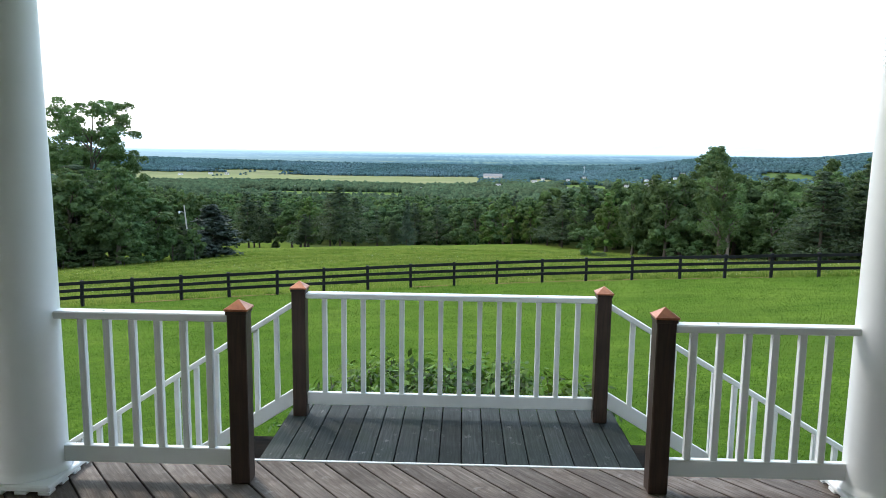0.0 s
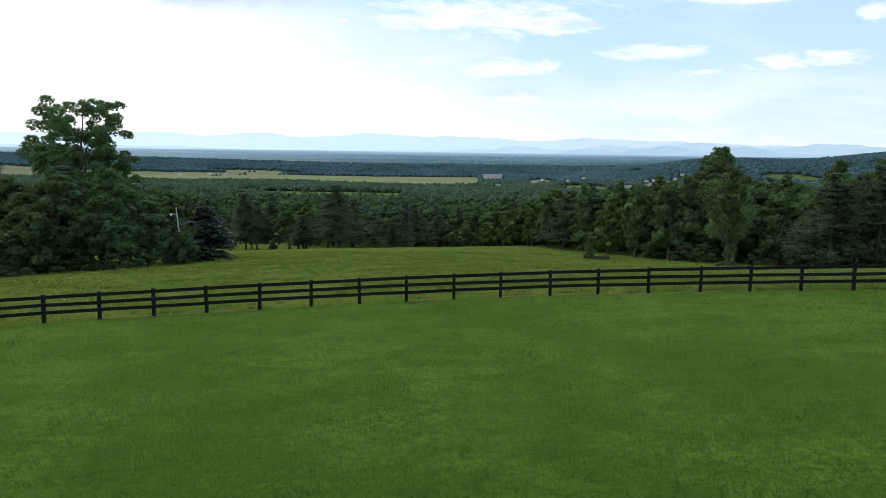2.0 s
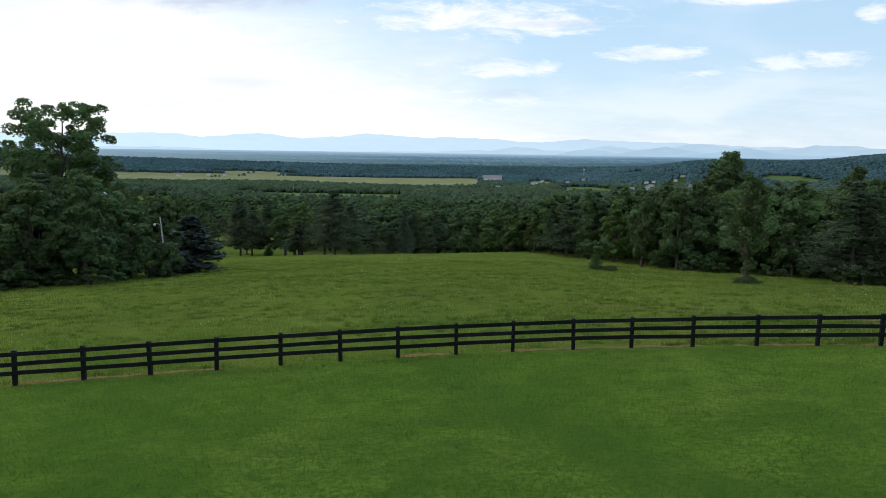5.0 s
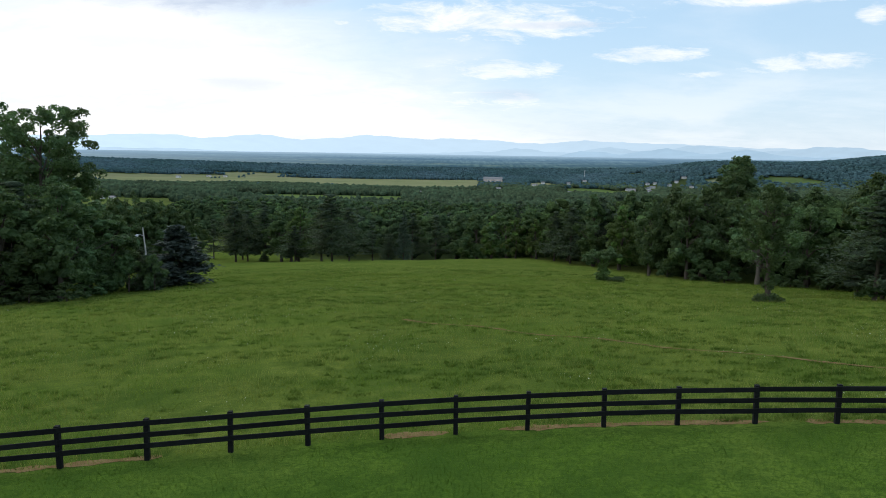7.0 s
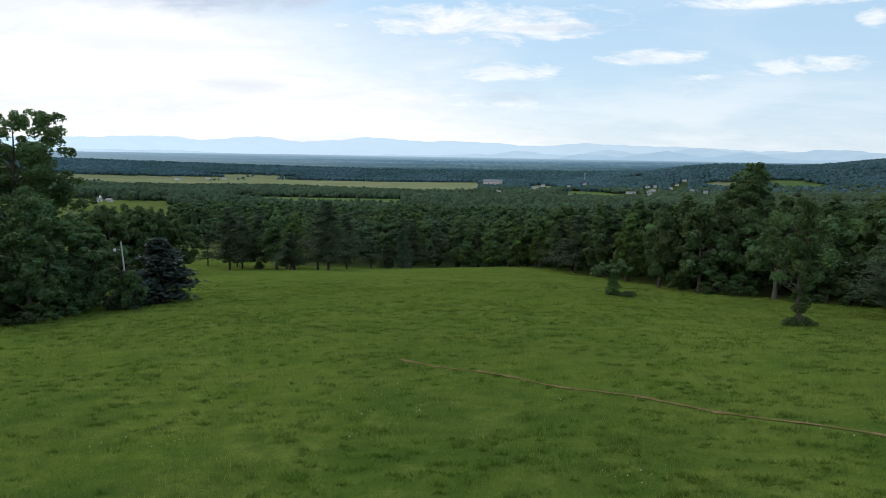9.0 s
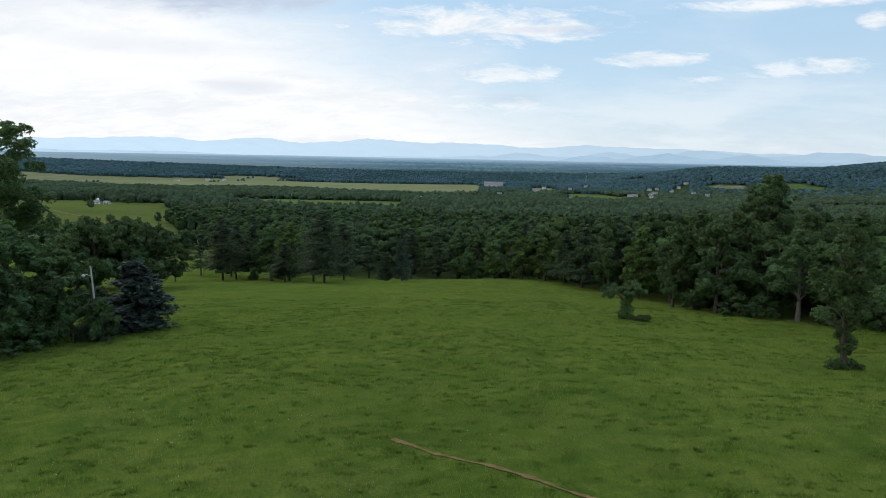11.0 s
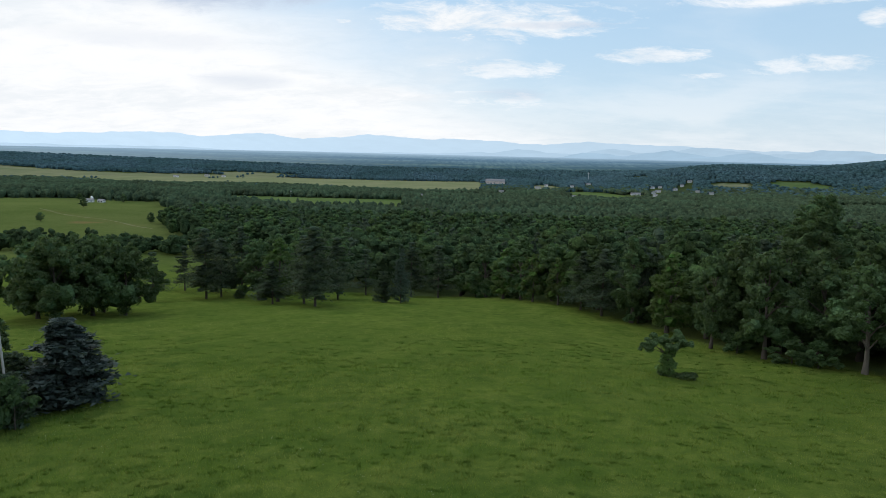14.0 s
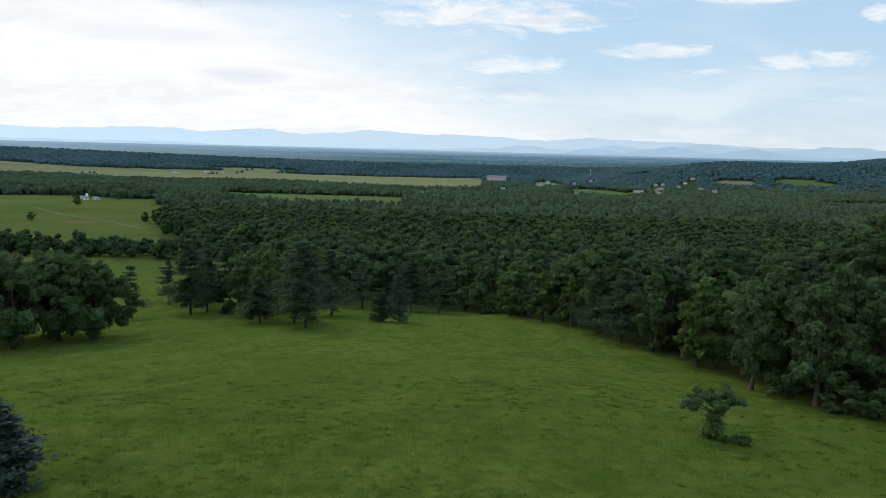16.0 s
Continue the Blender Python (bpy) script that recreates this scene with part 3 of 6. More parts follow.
def cards(rng, centres, normals, size, slim=0.7):
    """A pointed leaf or spray of leaves at each centre, slightly folded along its middle."""
    n = len(centres)
    normals = normals / (np.linalg.norm(normals, axis=1, keepdims=True) + 1e-9)
    u = np.cross(normals, rng.normal(size=(n, 3)))
    u /= np.linalg.norm(u, axis=1, keepdims=True) + 1e-9
    v = np.cross(normals, u)
    s = size * rng.uniform(0.55, 1.35, (n, 1))
    w = s * slim * rng.uniform(0.7, 1.2, (n, 1))
    fold = normals * s * 0.18
    verts = np.stack([centres - u * s, centres - v * w + fold * rng.uniform(-1, 1, (n, 1)), centres + u * s, centres + v * w + fold * rng.uniform(-1, 1, (n, 1))], 1).reshape(-1, 3)
    return verts, np.arange(4 * n).reshape(-1, 4)


def leaves(rng, centres, normals, size, slim=0.7):
    """A small pointed leaf at each centre: one triangle, turned at random about its own normal."""
    n = len(centres)
    normals = normals / (np.linalg.norm(normals, axis=1, keepdims=True) + 1e-9)
    u = np.cross(normals, rng.normal(size=(n, 3)))
    u /= np.linalg.norm(u, axis=1, keepdims=True) + 1e-9
    v = np.cross(normals, u)
    s = size * rng.uniform(0.6, 1.35, (n, 1))
    w = s * slim * rng.uniform(0.8, 1.3, (n, 1))
    return np.stack([centres - u * s - v * w * 0.4, centres + u * s * 0.9 - v * w * 0.3, centres + v * w * 1.1], 1).reshape(-1, 3), np.arange(3 * n).reshape(-1, 3)


# ---- the lie of the land ----
FALL = (-1.531, -11.241, -1.648, 0.661, 6.528, -1.633, -2.994, -3.671, -7.231, -0.047, 1.808, 3.367, 3.034)


def smooth(a, b, v):
    t = np.clip((np.asarray(v, float) - a) / (b - a), 0, 1)
    return t * t * (3 - 2 * t)


def vnoise(x, y, seed=0):
    """Smooth random heights from 0 to 1 over a grid of unit squares."""
    x, y = np.asarray(x, float), np.asarray(y, float)
    i, j = np.floor(x), np.floor(y)
    u, v = smooth(0, 1, x - i), smooth(0, 1, y - j)

    def corner(a, b):
        h = np.sin(a * 127.1 + b * 311.7 + seed * 74.7) * 43758.5453
        return h - np.floor(h)
    return (corner(i, j) * (1 - u) + corner(i + 1, j) * u) * (1 - v) + (corner(i, j + 1) * (1 - u) + corner(i + 1, j + 1) * u) * v


def fence_y(x):
    x = np.asarray(x, float)
    return 36.8 - 0.0086 * (np.maximum(x, -6.0) - 8.0) ** 2 + 0.23 * np.minimum(x + 6.0, 0.0)


def height(x, y):
    """The ground: a hill that falls from the house to a wide valley, a wooded ridge far to the right, and beyond them the plain
    drawn in, so that it reaches its horizon within the land that is built."""
    x, y = np.asarray(x, float), np.asarray(y, float)
    yc = np.clip(y, -40, 300) / 100
    xc = np.tanh(x / 100)
    c = FALL
    near = c[0] + c[1] * yc + c[2] * yc ** 2 + c[3] * yc ** 3 + c[4] * xc + c[5] * xc ** 2 + c[6] * xc * yc + c[7] * xc * yc ** 2 + c[8] * xc ** 2 * yc + c[9] * yc ** 4 + c[10] * xc * yc ** 3 + c[11] * xc ** 2 * yc ** 2 + c[12] * xc ** 3
    near = near + 0.10 * np.sin(x * 0.21 + y * 0.13) * smooth(45, 70, y) + 0.06 * np.sin(x * 0.5 - y * 0.37) * smooth(40, 60, y)
    near = near - 0.45 * smooth(18, 34, x) * smooth(80, 102, y) * smooth(280, 220, y)
    deep = np.interp(y, (200, 300, 400, 600, 1000, 1700, 6000), (-29, -41, -50, -60.5, -76, -95, -97))
    deep = deep + 8.0 * smooth(-150, -450, x) * smooth(600, 900, y) * smooth(1500, 1100, y)
    z = near + (deep - near) * smooth(225, 330, y)
    r = np.hypot(x, y - 30)
    true = 2600 * np.exp(np.maximum(r - 2600, 0) / 900)
    z = np.where(r > 2600, 6 - 103 * r / true, z)
    z = z + 58 * np.exp(-((x - 880) / 330) ** 2 - ((y - 2560) / 300) ** 2) + 84 * np.exp(-((x - 1640) / 480) ** 2 - ((y - 2560) / 330) ** 2)
    return z


EDGE_X = (-400, -60, -38, -10, 4, 11, 19, 29, 37, 42, 46, 52, 62, 75, 110, 200, 400, 2000)
EDGE_Y = (306, 306, 306, 292, 288, 271, 254, 234, 214, 204, 187, 179, 168, 154, 138, 114, 112, 112)


def spot(x, y, cx, cy, rx, ry):
    return ((x - cx) / rx) ** 2 + ((y - cy) / ry) ** 2 < 1


def hay_field(x, y):
    return ((y > 1900 - 0.10 * x + 50 * np.sin(x * 0.009)) & (y < 2600 + 0.06 * x + 40 * np.sin(x * 0.006)) & (x > -0.66 * y) & (x < 0.02 * y)) | spot(x, y, -770, 2640, 190, 60) | spot(x, y, 800, 2240, 70, 60) | spot(x, y, 245, 2250, 45, 170) | spot(x, y, 590, 2560, 40, 60) | spot(x, y, 690, 2440, 40, 25)


def crop_field(x, y):
    return (((y > 1085 + 20 * np.sin(x * 0.03)) & (y < 1500) & (x > -0.33 * y) & (x < -0.085 * y)) | spot(x, y, 335, 1880, 85, 200)
            | ((y > 1540 + 0.1 * (x - 600)) & (y < 1740 + 0.1 * (x - 690)) & (x > 0.47 * y) & (x < 1500)) | spot(x, y, 1010, 2250, 100, 70) | spot(x, y, -760, 1480, 110, 110))


def meadow(x, y):
    d = y - 69 + 35 * np.sin(y * 0.021) + 14 * np.sin(y * 0.055)
    return ((y < 1060 + 25 * np.sin(x * 0.03)) & (x < -3 - np.where(y < 480, 0.27, 0.42) * d)) | ((y > 1120) & (y < 1190) & (x < -3 - 0.42 * d) & (x > -700))


def woods(x, y):
    x, y = np.asarray(x, float), np.asarray(y, float)
    inside = (y > np.interp(x, EDGE_X, EDGE_Y))
    return inside & ~hay_field(x, y) & ~crop_field(x, y) & ~meadow(x, y)


def land_sheet():
    ys = np.concatenate([np.linspace(-700, -40, 12, endpoint=False), np.linspace(-40, 60, 80, endpoint=False), np.linspace(60, 330, 90, endpoint=False), 330 * (5000 / 330) ** np.linspace(0, 1, 190)])
    us = np.linspace(-1, 1, 221)
    us = np.sign(us) * (0.35 * np.abs(us) + 0.65 * np.abs(us) ** 2.2)
    half = 260 + 0.95 * np.maximum(ys, 0)
    x = us[None, :] * half[:, None]
    y = np.repeat(ys[:, None], len(us), 1)
    z = height(x, y)
    verts = np.stack([x, y, z], -1).reshape(-1, 3)
    n = len(us)
    i, j = np.meshgrid(np.arange(len(ys) - 1), np.arange(n - 1), indexing="ij")
    faces = np.stack([i * n + j, i * n + j + 1, (i + 1) * n + j + 1, (i + 1) * n + j], -1).reshape(-1, 4)
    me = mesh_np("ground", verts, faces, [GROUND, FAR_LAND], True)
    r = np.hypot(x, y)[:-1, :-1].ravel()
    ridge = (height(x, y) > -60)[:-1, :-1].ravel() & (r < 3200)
    # the farthest faces take the glowing haze colours
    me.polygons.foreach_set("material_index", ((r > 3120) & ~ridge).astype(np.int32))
    zones = {"lawn": 1 - smooth(-0.4, 0.5, y - fence_y(x)), "hay": hay_field(x, y) * 1.0, "crop": crop_field(x, y) * 1.0,
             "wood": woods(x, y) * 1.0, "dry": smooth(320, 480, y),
             "rank": np.exp(-((y - 30.5 + 2.9 * x - 0.1 * x ** 2) / 2.1) ** 2) * (x > -2) * smooth(11, 8, x),
             "dirt": 0.9 * spot(x, y, -355, 705, 16, 9) + 0.35 * np.exp(-((y - 690 + 0.75 * (x + 300)) / 6) ** 2) * (x < -290) * (x > -460)}
    for key, v in zones.items():
        a = me.attributes.new(key, "FLOAT", "POINT")
        a.data.foreach_set("value", np.asarray(v, np.float32).ravel())
    return tagged(new("ground", me), "green lawn and pasture hill running down to a farmed valley", "ground", kind="structure")


land_sheet()


def path_y(x):
    x = np.asarray(x, float)
    return 65.7 - 0.93 * x + 0.16 * np.sin(x * 0.9) + 0.06 * np.sin(x * 3.1)


def soil_strip(name, xs, line, wide, keep, lift, label, material=SOIL):
    """A worn strip of bare soil just over the grass: uneven edges, broken where the grass has grown back."""
    rng = np.random.default_rng(19)
    ys = line(xs)
    t = np.stack([np.gradient(xs), np.gradient(ys)], -1)
    t /= np.linalg.norm(t, axis=1, keepdims=True)
    nrm = np.stack([-t[:, 1], t[:, 0]], -1)
    half = wide * (0.35 + 0.8 * vnoise(xs * 1.7, xs * 0, 21)) * rng.uniform(0.8, 1.2, len(xs)) * keep(xs)
    a, b = np.stack([xs, ys], -1) - nrm * half[:, None], np.stack([xs, ys], -1) + nrm * (half * rng.uniform(0.7, 1.2, len(xs)))[:, None]
    v = np.concatenate([np.column_stack([p, height(p[:, 0], p[:, 1]) + lift]) for p in (a, b)])
    n = len(xs)
    i = np.arange(n - 1)
    i = i[(half[:-1] > 0.02) & (half[1:] > 0.02)]
    return tagged(new(name, mesh_np(name, v, np.stack([i, i + 1, n + i + 1, n + i], -1), material, True)), label, "path", kind="structure")


soil_strip("path", np.linspace(-5, 24, 280), path_y, 0.25, lambda x: 0.55 + 0.45 * smooth(0.12, 0.5, vnoise(x * 1.3, x * 0, 23)), 0.045, "narrow worn dirt path across the pasture")
soil_strip("path", np.linspace(-470, -275, 140), lambda x: 690 - 0.75 * (x + 300) + 6 * np.sin(x * 0.05), 2.0, lambda x: 0.6 + 0.4 * smooth(0.3, 0.5, vnoise(x * 0.06, x * 0, 25)), 0.25, "pale farm track over the hill meadow", TRACK)
soil_strip("path", np.linspace(-30, 30, 500), lambda x: fence_y(x) + 0.28, 0.36, lambda x: smooth(0.36, 0.56, vnoise(x * 0.55, x * 0, 24)), 0.014, "bare reddish soil along the foot of the fence")


def mountain_range(name, dist, top, lo, hi, seed, material, base, rugged=0.05):
    """A far range on an arc round the hill: its crest by sums of waves."""
    rng = np.random.default_rng(seed)
    a = np.linspace(radians(lo), radians(hi), 420)
    crest = sum(rng.uniform(0.4, 1.0) / k ** 0.62 * np.sin(a * k * 7.0 + rng.uniform(0, 6.3)) for k in (1, 1.7, 2.6, 4.1, 6.3, 9.7, 15, 23, 36, 55))
    z = top(np.degrees(a)) + crest * rugged * (top(np.degrees(a)) - base)
    x, y = dist * np.sin(a), dist * np.cos(a)
    rows = []
    for k, (out, low) in enumerate(((-160, 0.0), (-90, 0.35), (-40, 0.75), (0, 1.0), (60, 0.6))):
        rows.append(np.stack([(dist + out) / dist * x, (dist + out) / dist * y, base + (z - base) * low], -1))
    v = np.concatenate(rows)
    n = len(a)
    i, j = np.meshgrid(np.arange(4), np.arange(n - 1), indexing="ij")
    f = np.stack([i * n + j, i * n + j + 1, (i + 1) * n + j + 1, (i + 1) * n + j], -1).reshape(-1, 4)
    return tagged(new(name, mesh_np(name, v, f, material, True)), "hazy blue mountain range along the horizon", "mountains", kind="structure")


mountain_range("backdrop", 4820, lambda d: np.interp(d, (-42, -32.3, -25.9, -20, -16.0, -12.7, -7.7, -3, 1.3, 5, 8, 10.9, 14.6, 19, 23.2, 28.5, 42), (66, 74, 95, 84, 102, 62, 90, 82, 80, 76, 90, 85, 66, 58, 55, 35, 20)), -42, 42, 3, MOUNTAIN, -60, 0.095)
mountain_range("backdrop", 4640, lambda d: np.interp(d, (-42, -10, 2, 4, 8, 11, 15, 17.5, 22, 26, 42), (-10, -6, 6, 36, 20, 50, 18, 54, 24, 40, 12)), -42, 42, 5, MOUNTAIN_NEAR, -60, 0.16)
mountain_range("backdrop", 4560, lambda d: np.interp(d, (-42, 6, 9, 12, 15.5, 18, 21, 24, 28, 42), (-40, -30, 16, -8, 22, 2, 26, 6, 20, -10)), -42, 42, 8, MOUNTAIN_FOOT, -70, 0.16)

# ---- trees ----
def ball(level):
    bm = bmesh.new()
    bmesh.ops.create_icosphere(bm, subdivisions=level, radius=1)
    v, f = np.array([v.co[:] for v in bm.verts]), np.array([[v.index for v in f.verts] for f in bm.faces])
    bm.free()
    return v, f


NUB, NUB_F = ball(2)
SEED, SEED_F = ball(1)


def crown_cards(rng, lobes, count, size, up=0.35, leaf=cards):
    """Sprays of leaves over the outside of a crown's lobes, given as rows of x, y, z, radius."""
    lobes = np.asarray(lobes, float)
    pick = rng.choice(len(lobes), count, p=lobes[:, 3] ** 2 / (lobes[:, 3] ** 2).sum())
    way = rng.normal(size=(count, 3))
    way[:, 2] += up
    way /= np.linalg.norm(way, axis=1, keepdims=True)
    far = lobes[pick, 3:4] * (1 - 0.45 * rng.random((count, 1)) ** 2.0) * rng.uniform(0.85, 1.12, (count, 1))
    return leaf(rng, lobes[pick, :3] + way * far * (1, 1, 0.85), way + 0.7 * rng.normal(size=(count, 3)), size)


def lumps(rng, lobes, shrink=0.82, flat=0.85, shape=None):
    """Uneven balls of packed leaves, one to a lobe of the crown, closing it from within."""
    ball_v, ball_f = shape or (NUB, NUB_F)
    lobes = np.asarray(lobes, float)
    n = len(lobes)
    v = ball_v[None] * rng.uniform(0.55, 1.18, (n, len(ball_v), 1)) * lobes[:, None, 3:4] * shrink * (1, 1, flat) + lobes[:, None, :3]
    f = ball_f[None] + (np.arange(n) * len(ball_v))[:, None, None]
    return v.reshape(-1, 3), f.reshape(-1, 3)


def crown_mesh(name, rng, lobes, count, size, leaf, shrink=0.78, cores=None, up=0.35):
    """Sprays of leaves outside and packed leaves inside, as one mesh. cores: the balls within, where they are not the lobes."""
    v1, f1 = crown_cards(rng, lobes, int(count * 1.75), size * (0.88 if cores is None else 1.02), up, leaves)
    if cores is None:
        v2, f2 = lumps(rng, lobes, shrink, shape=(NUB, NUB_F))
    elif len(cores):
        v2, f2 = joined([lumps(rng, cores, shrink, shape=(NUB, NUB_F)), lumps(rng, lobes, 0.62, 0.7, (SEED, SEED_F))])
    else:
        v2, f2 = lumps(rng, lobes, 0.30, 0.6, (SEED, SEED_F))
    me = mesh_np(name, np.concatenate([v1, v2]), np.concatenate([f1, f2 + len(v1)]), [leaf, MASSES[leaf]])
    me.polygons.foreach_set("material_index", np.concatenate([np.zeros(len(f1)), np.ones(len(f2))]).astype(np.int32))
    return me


def boughs(rng, rows, each, small=(0.30, 0.52)):
    """Smaller clumps of leaves round the outside of the crown's main masses, thickest on top."""
    out = []
    for x, y, z, r in rows:
        for _ in range(each):
            way = rng.normal(size=3) + (0, 0, 0.35)
            way /= np.linalg.norm(way)
            at = np.array((x, y, z)) + way * r * rng.uniform(0.62, 1.0) * (1.1, 1.1, 0.8)
            out.append((*at, r * rng.uniform(*small)))
    return np.array(out)


def limb(a, b, ra, rb, rng, sag=0.08, steps=5):
    a, b = np.asarray(a, float), np.asarray(b, float)
    t = np.linspace(0, 1, steps)[:, None]
    bend = rng.normal(size=3) * np.linalg.norm(b - a) * sag
    return tube(a + (b - a) * t + bend * np.sin(np.pi * t), np.linspace(ra, rb, steps), 6)


def broad_tree(seed, h, w, low, count, size, leaf, bark, lobes=16, thick=0.018, taper=0.55, lean=0.0, gaps=0.0, each=6):
    """A broad-leaved tree h high and w wide whose crown begins at low: trunk with limbs, and a crown of main masses set with smaller clumps. Returns the two meshes."""
    rng = np.random.default_rng(seed)
    rows = []
    for k in range(lobes):
        f = (k + 0.5) / lobes
        z = low + (h - low) * (0.12 + 0.76 * f)
        reach = w / 2 * (1 - taper * abs(2 * f - 0.75) ** 1.6)
        a, q = k * 2.4 + rng.uniform(-0.6, 0.6), np.sqrt(rng.uniform(0.12, 1.0))
        r = w * rng.uniform(0.12, 0.20) * (1 - 0.30 * f)
        rows.append((np.cos(a) * (reach - r * 0.9) * q + lean * f, np.sin(a) * (reach - r * 0.9) * q, z, r))
    rows.append((lean, 0, h - w * 0.12, w * 0.10))
    rows = np.array(rows)
    if gaps:
        rows[:, 3] *= 1 - gaps * rng.random(len(rows))
    clumps = boughs(rng, rows, each)
    pieces = []
    trunk_top = low + (h - low) * 0.62
    t = np.linspace(0, 1, 7)
    spine = np.stack([lean * 0.6 * t + 0.015 * h * np.sin(3 * t + seed), 0.012 * h * np.sin(4 * t + 2 * seed), trunk_top * t - 0.4 * (t == 0)], -1)
    pieces.append(tube(spine, h * thick * (1.25 - 0.95 * t) + h * thick * 0.5 * np.exp(-t * 14), 9))
    for k in range(0, len(rows), max(1, len(rows) // 11)):
        s = np.clip((rows[k, 2] - 0.25 * w) / trunk_top, 0.3, 0.97)
        start = np.array([np.interp(s, t, spine[:, n]) for n in range(3)])
        pieces.append(limb(start, rows[k, :3] + (0, 0, rows[k, 3] * 0.5), h * thick * 0.42, h * thick * 0.08, rng))
    v, f = joined(pieces)
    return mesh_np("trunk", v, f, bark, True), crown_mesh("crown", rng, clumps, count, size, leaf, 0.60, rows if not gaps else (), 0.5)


def conifer(seed, h, w, low, whorls, count, size, leaf, bark, droop=0.1, top=0.15, ragged=0.25, thick=0.014):
    """A conifer with whorls of flat sprays; low is where its branches begin, top how wide its tip is."""
    rng = np.random.default_rng(seed)
    t = np.linspace(0, 1, 6)
    spine = np.stack([0.006 * h * np.sin(3 * t + seed), 0 * t, h * 0.98 * t - 0.4 * (t == 0)], -1)
    pieces = [tube(spine, h * thick * (1.15 - 1.05 * t), 8)]
    centres, normals = [], []
    for k in range(whorls):
        f = (k + rng.uniform(0, 0.6)) / whorls
        z = low + (h - low) * f
        reach = w / 2 * (1 - (1 - top) * f ** 1.1) * (0.65 + 0.35 * min(1, f * 5 + 0.35))
        for b in range(rng.integers(5, 8)):
            a = rng.uniform(0, 2 * np.pi)
            length = reach * rng.uniform(1 - ragged * 2, 1 + ragged * 0.4)
            tip = np.array([np.cos(a) * length, np.sin(a) * length, z - droop * length + rng.uniform(-0.1, 0.1) * length])
            root = np.array([0, 0, z])
            if b < 3:
                pieces.append(limb(root, tip, h * thick * 0.28, h * thick * 0.05, rng, 0.04, 3))
            n = max(3, int(count / whorls / 6))
            q = rng.uniform(0.15, 1.0, (n, 1)) ** 0.8
            at = root + (tip - root) * q + rng.normal(size=(n, 3)) * length * (0.5 + q) * (0.10, 0.10, 0.05)
            centres.append(at), normals.append(np.array([0, 0, 1.0]) + 0.55 * rng.normal(size=(n, 3)))
    v, f = joined(pieces)
    at = np.concatenate(centres)
    v1, f1 = leaves(rng, at, np.concatenate(normals), size, 0.6)
    some = at[rng.choice(len(at), 46, replace=False)] * (0.55, 0.55, 1.0)
    v2, f2 = lumps(rng, np.concatenate([some, np.full((46, 1), w * 0.075) * rng.uniform(0.6, 1.2, (46, 1))], 1), 1.0, 0.6, (SEED, SEED_F))
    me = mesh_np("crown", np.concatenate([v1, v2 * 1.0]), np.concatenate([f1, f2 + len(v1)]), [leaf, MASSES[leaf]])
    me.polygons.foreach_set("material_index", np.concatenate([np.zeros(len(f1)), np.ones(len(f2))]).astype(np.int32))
    return mesh_np("trunk", v, f, bark, True), me


def tree_thing(name, meshes, label, category, group=""):
    ob = tagged(new(name), label, category, group)
    part("trunk", meshes[0], ob)
    part("crown", meshes[1], ob)
    return ob


STANDS = {}


def plant(kind, x, y, high=1.0, wide=None, turn=None):
    """A tree of a kind at a place on the ground, scaled from the kind's own height."""
    wide = high if wide is None else wide
    turn = RNG.uniform(0, 360) if turn is None else turn
    m = Matrix.LocRotScale((x, y, float(height(x, y)) - 0.15), Euler((0, 0, radians(turn))), (wide, wide, high))
    if kind not in STANDS:
        STANDS[kind] = KINDS[kind]()
        STANDS[kind].matrix_basis = m
        return STANDS[kind]
    first = STANDS[kind]
    ob = copy_thing(first, Matrix())
    ob.matrix_basis = m
    return ob


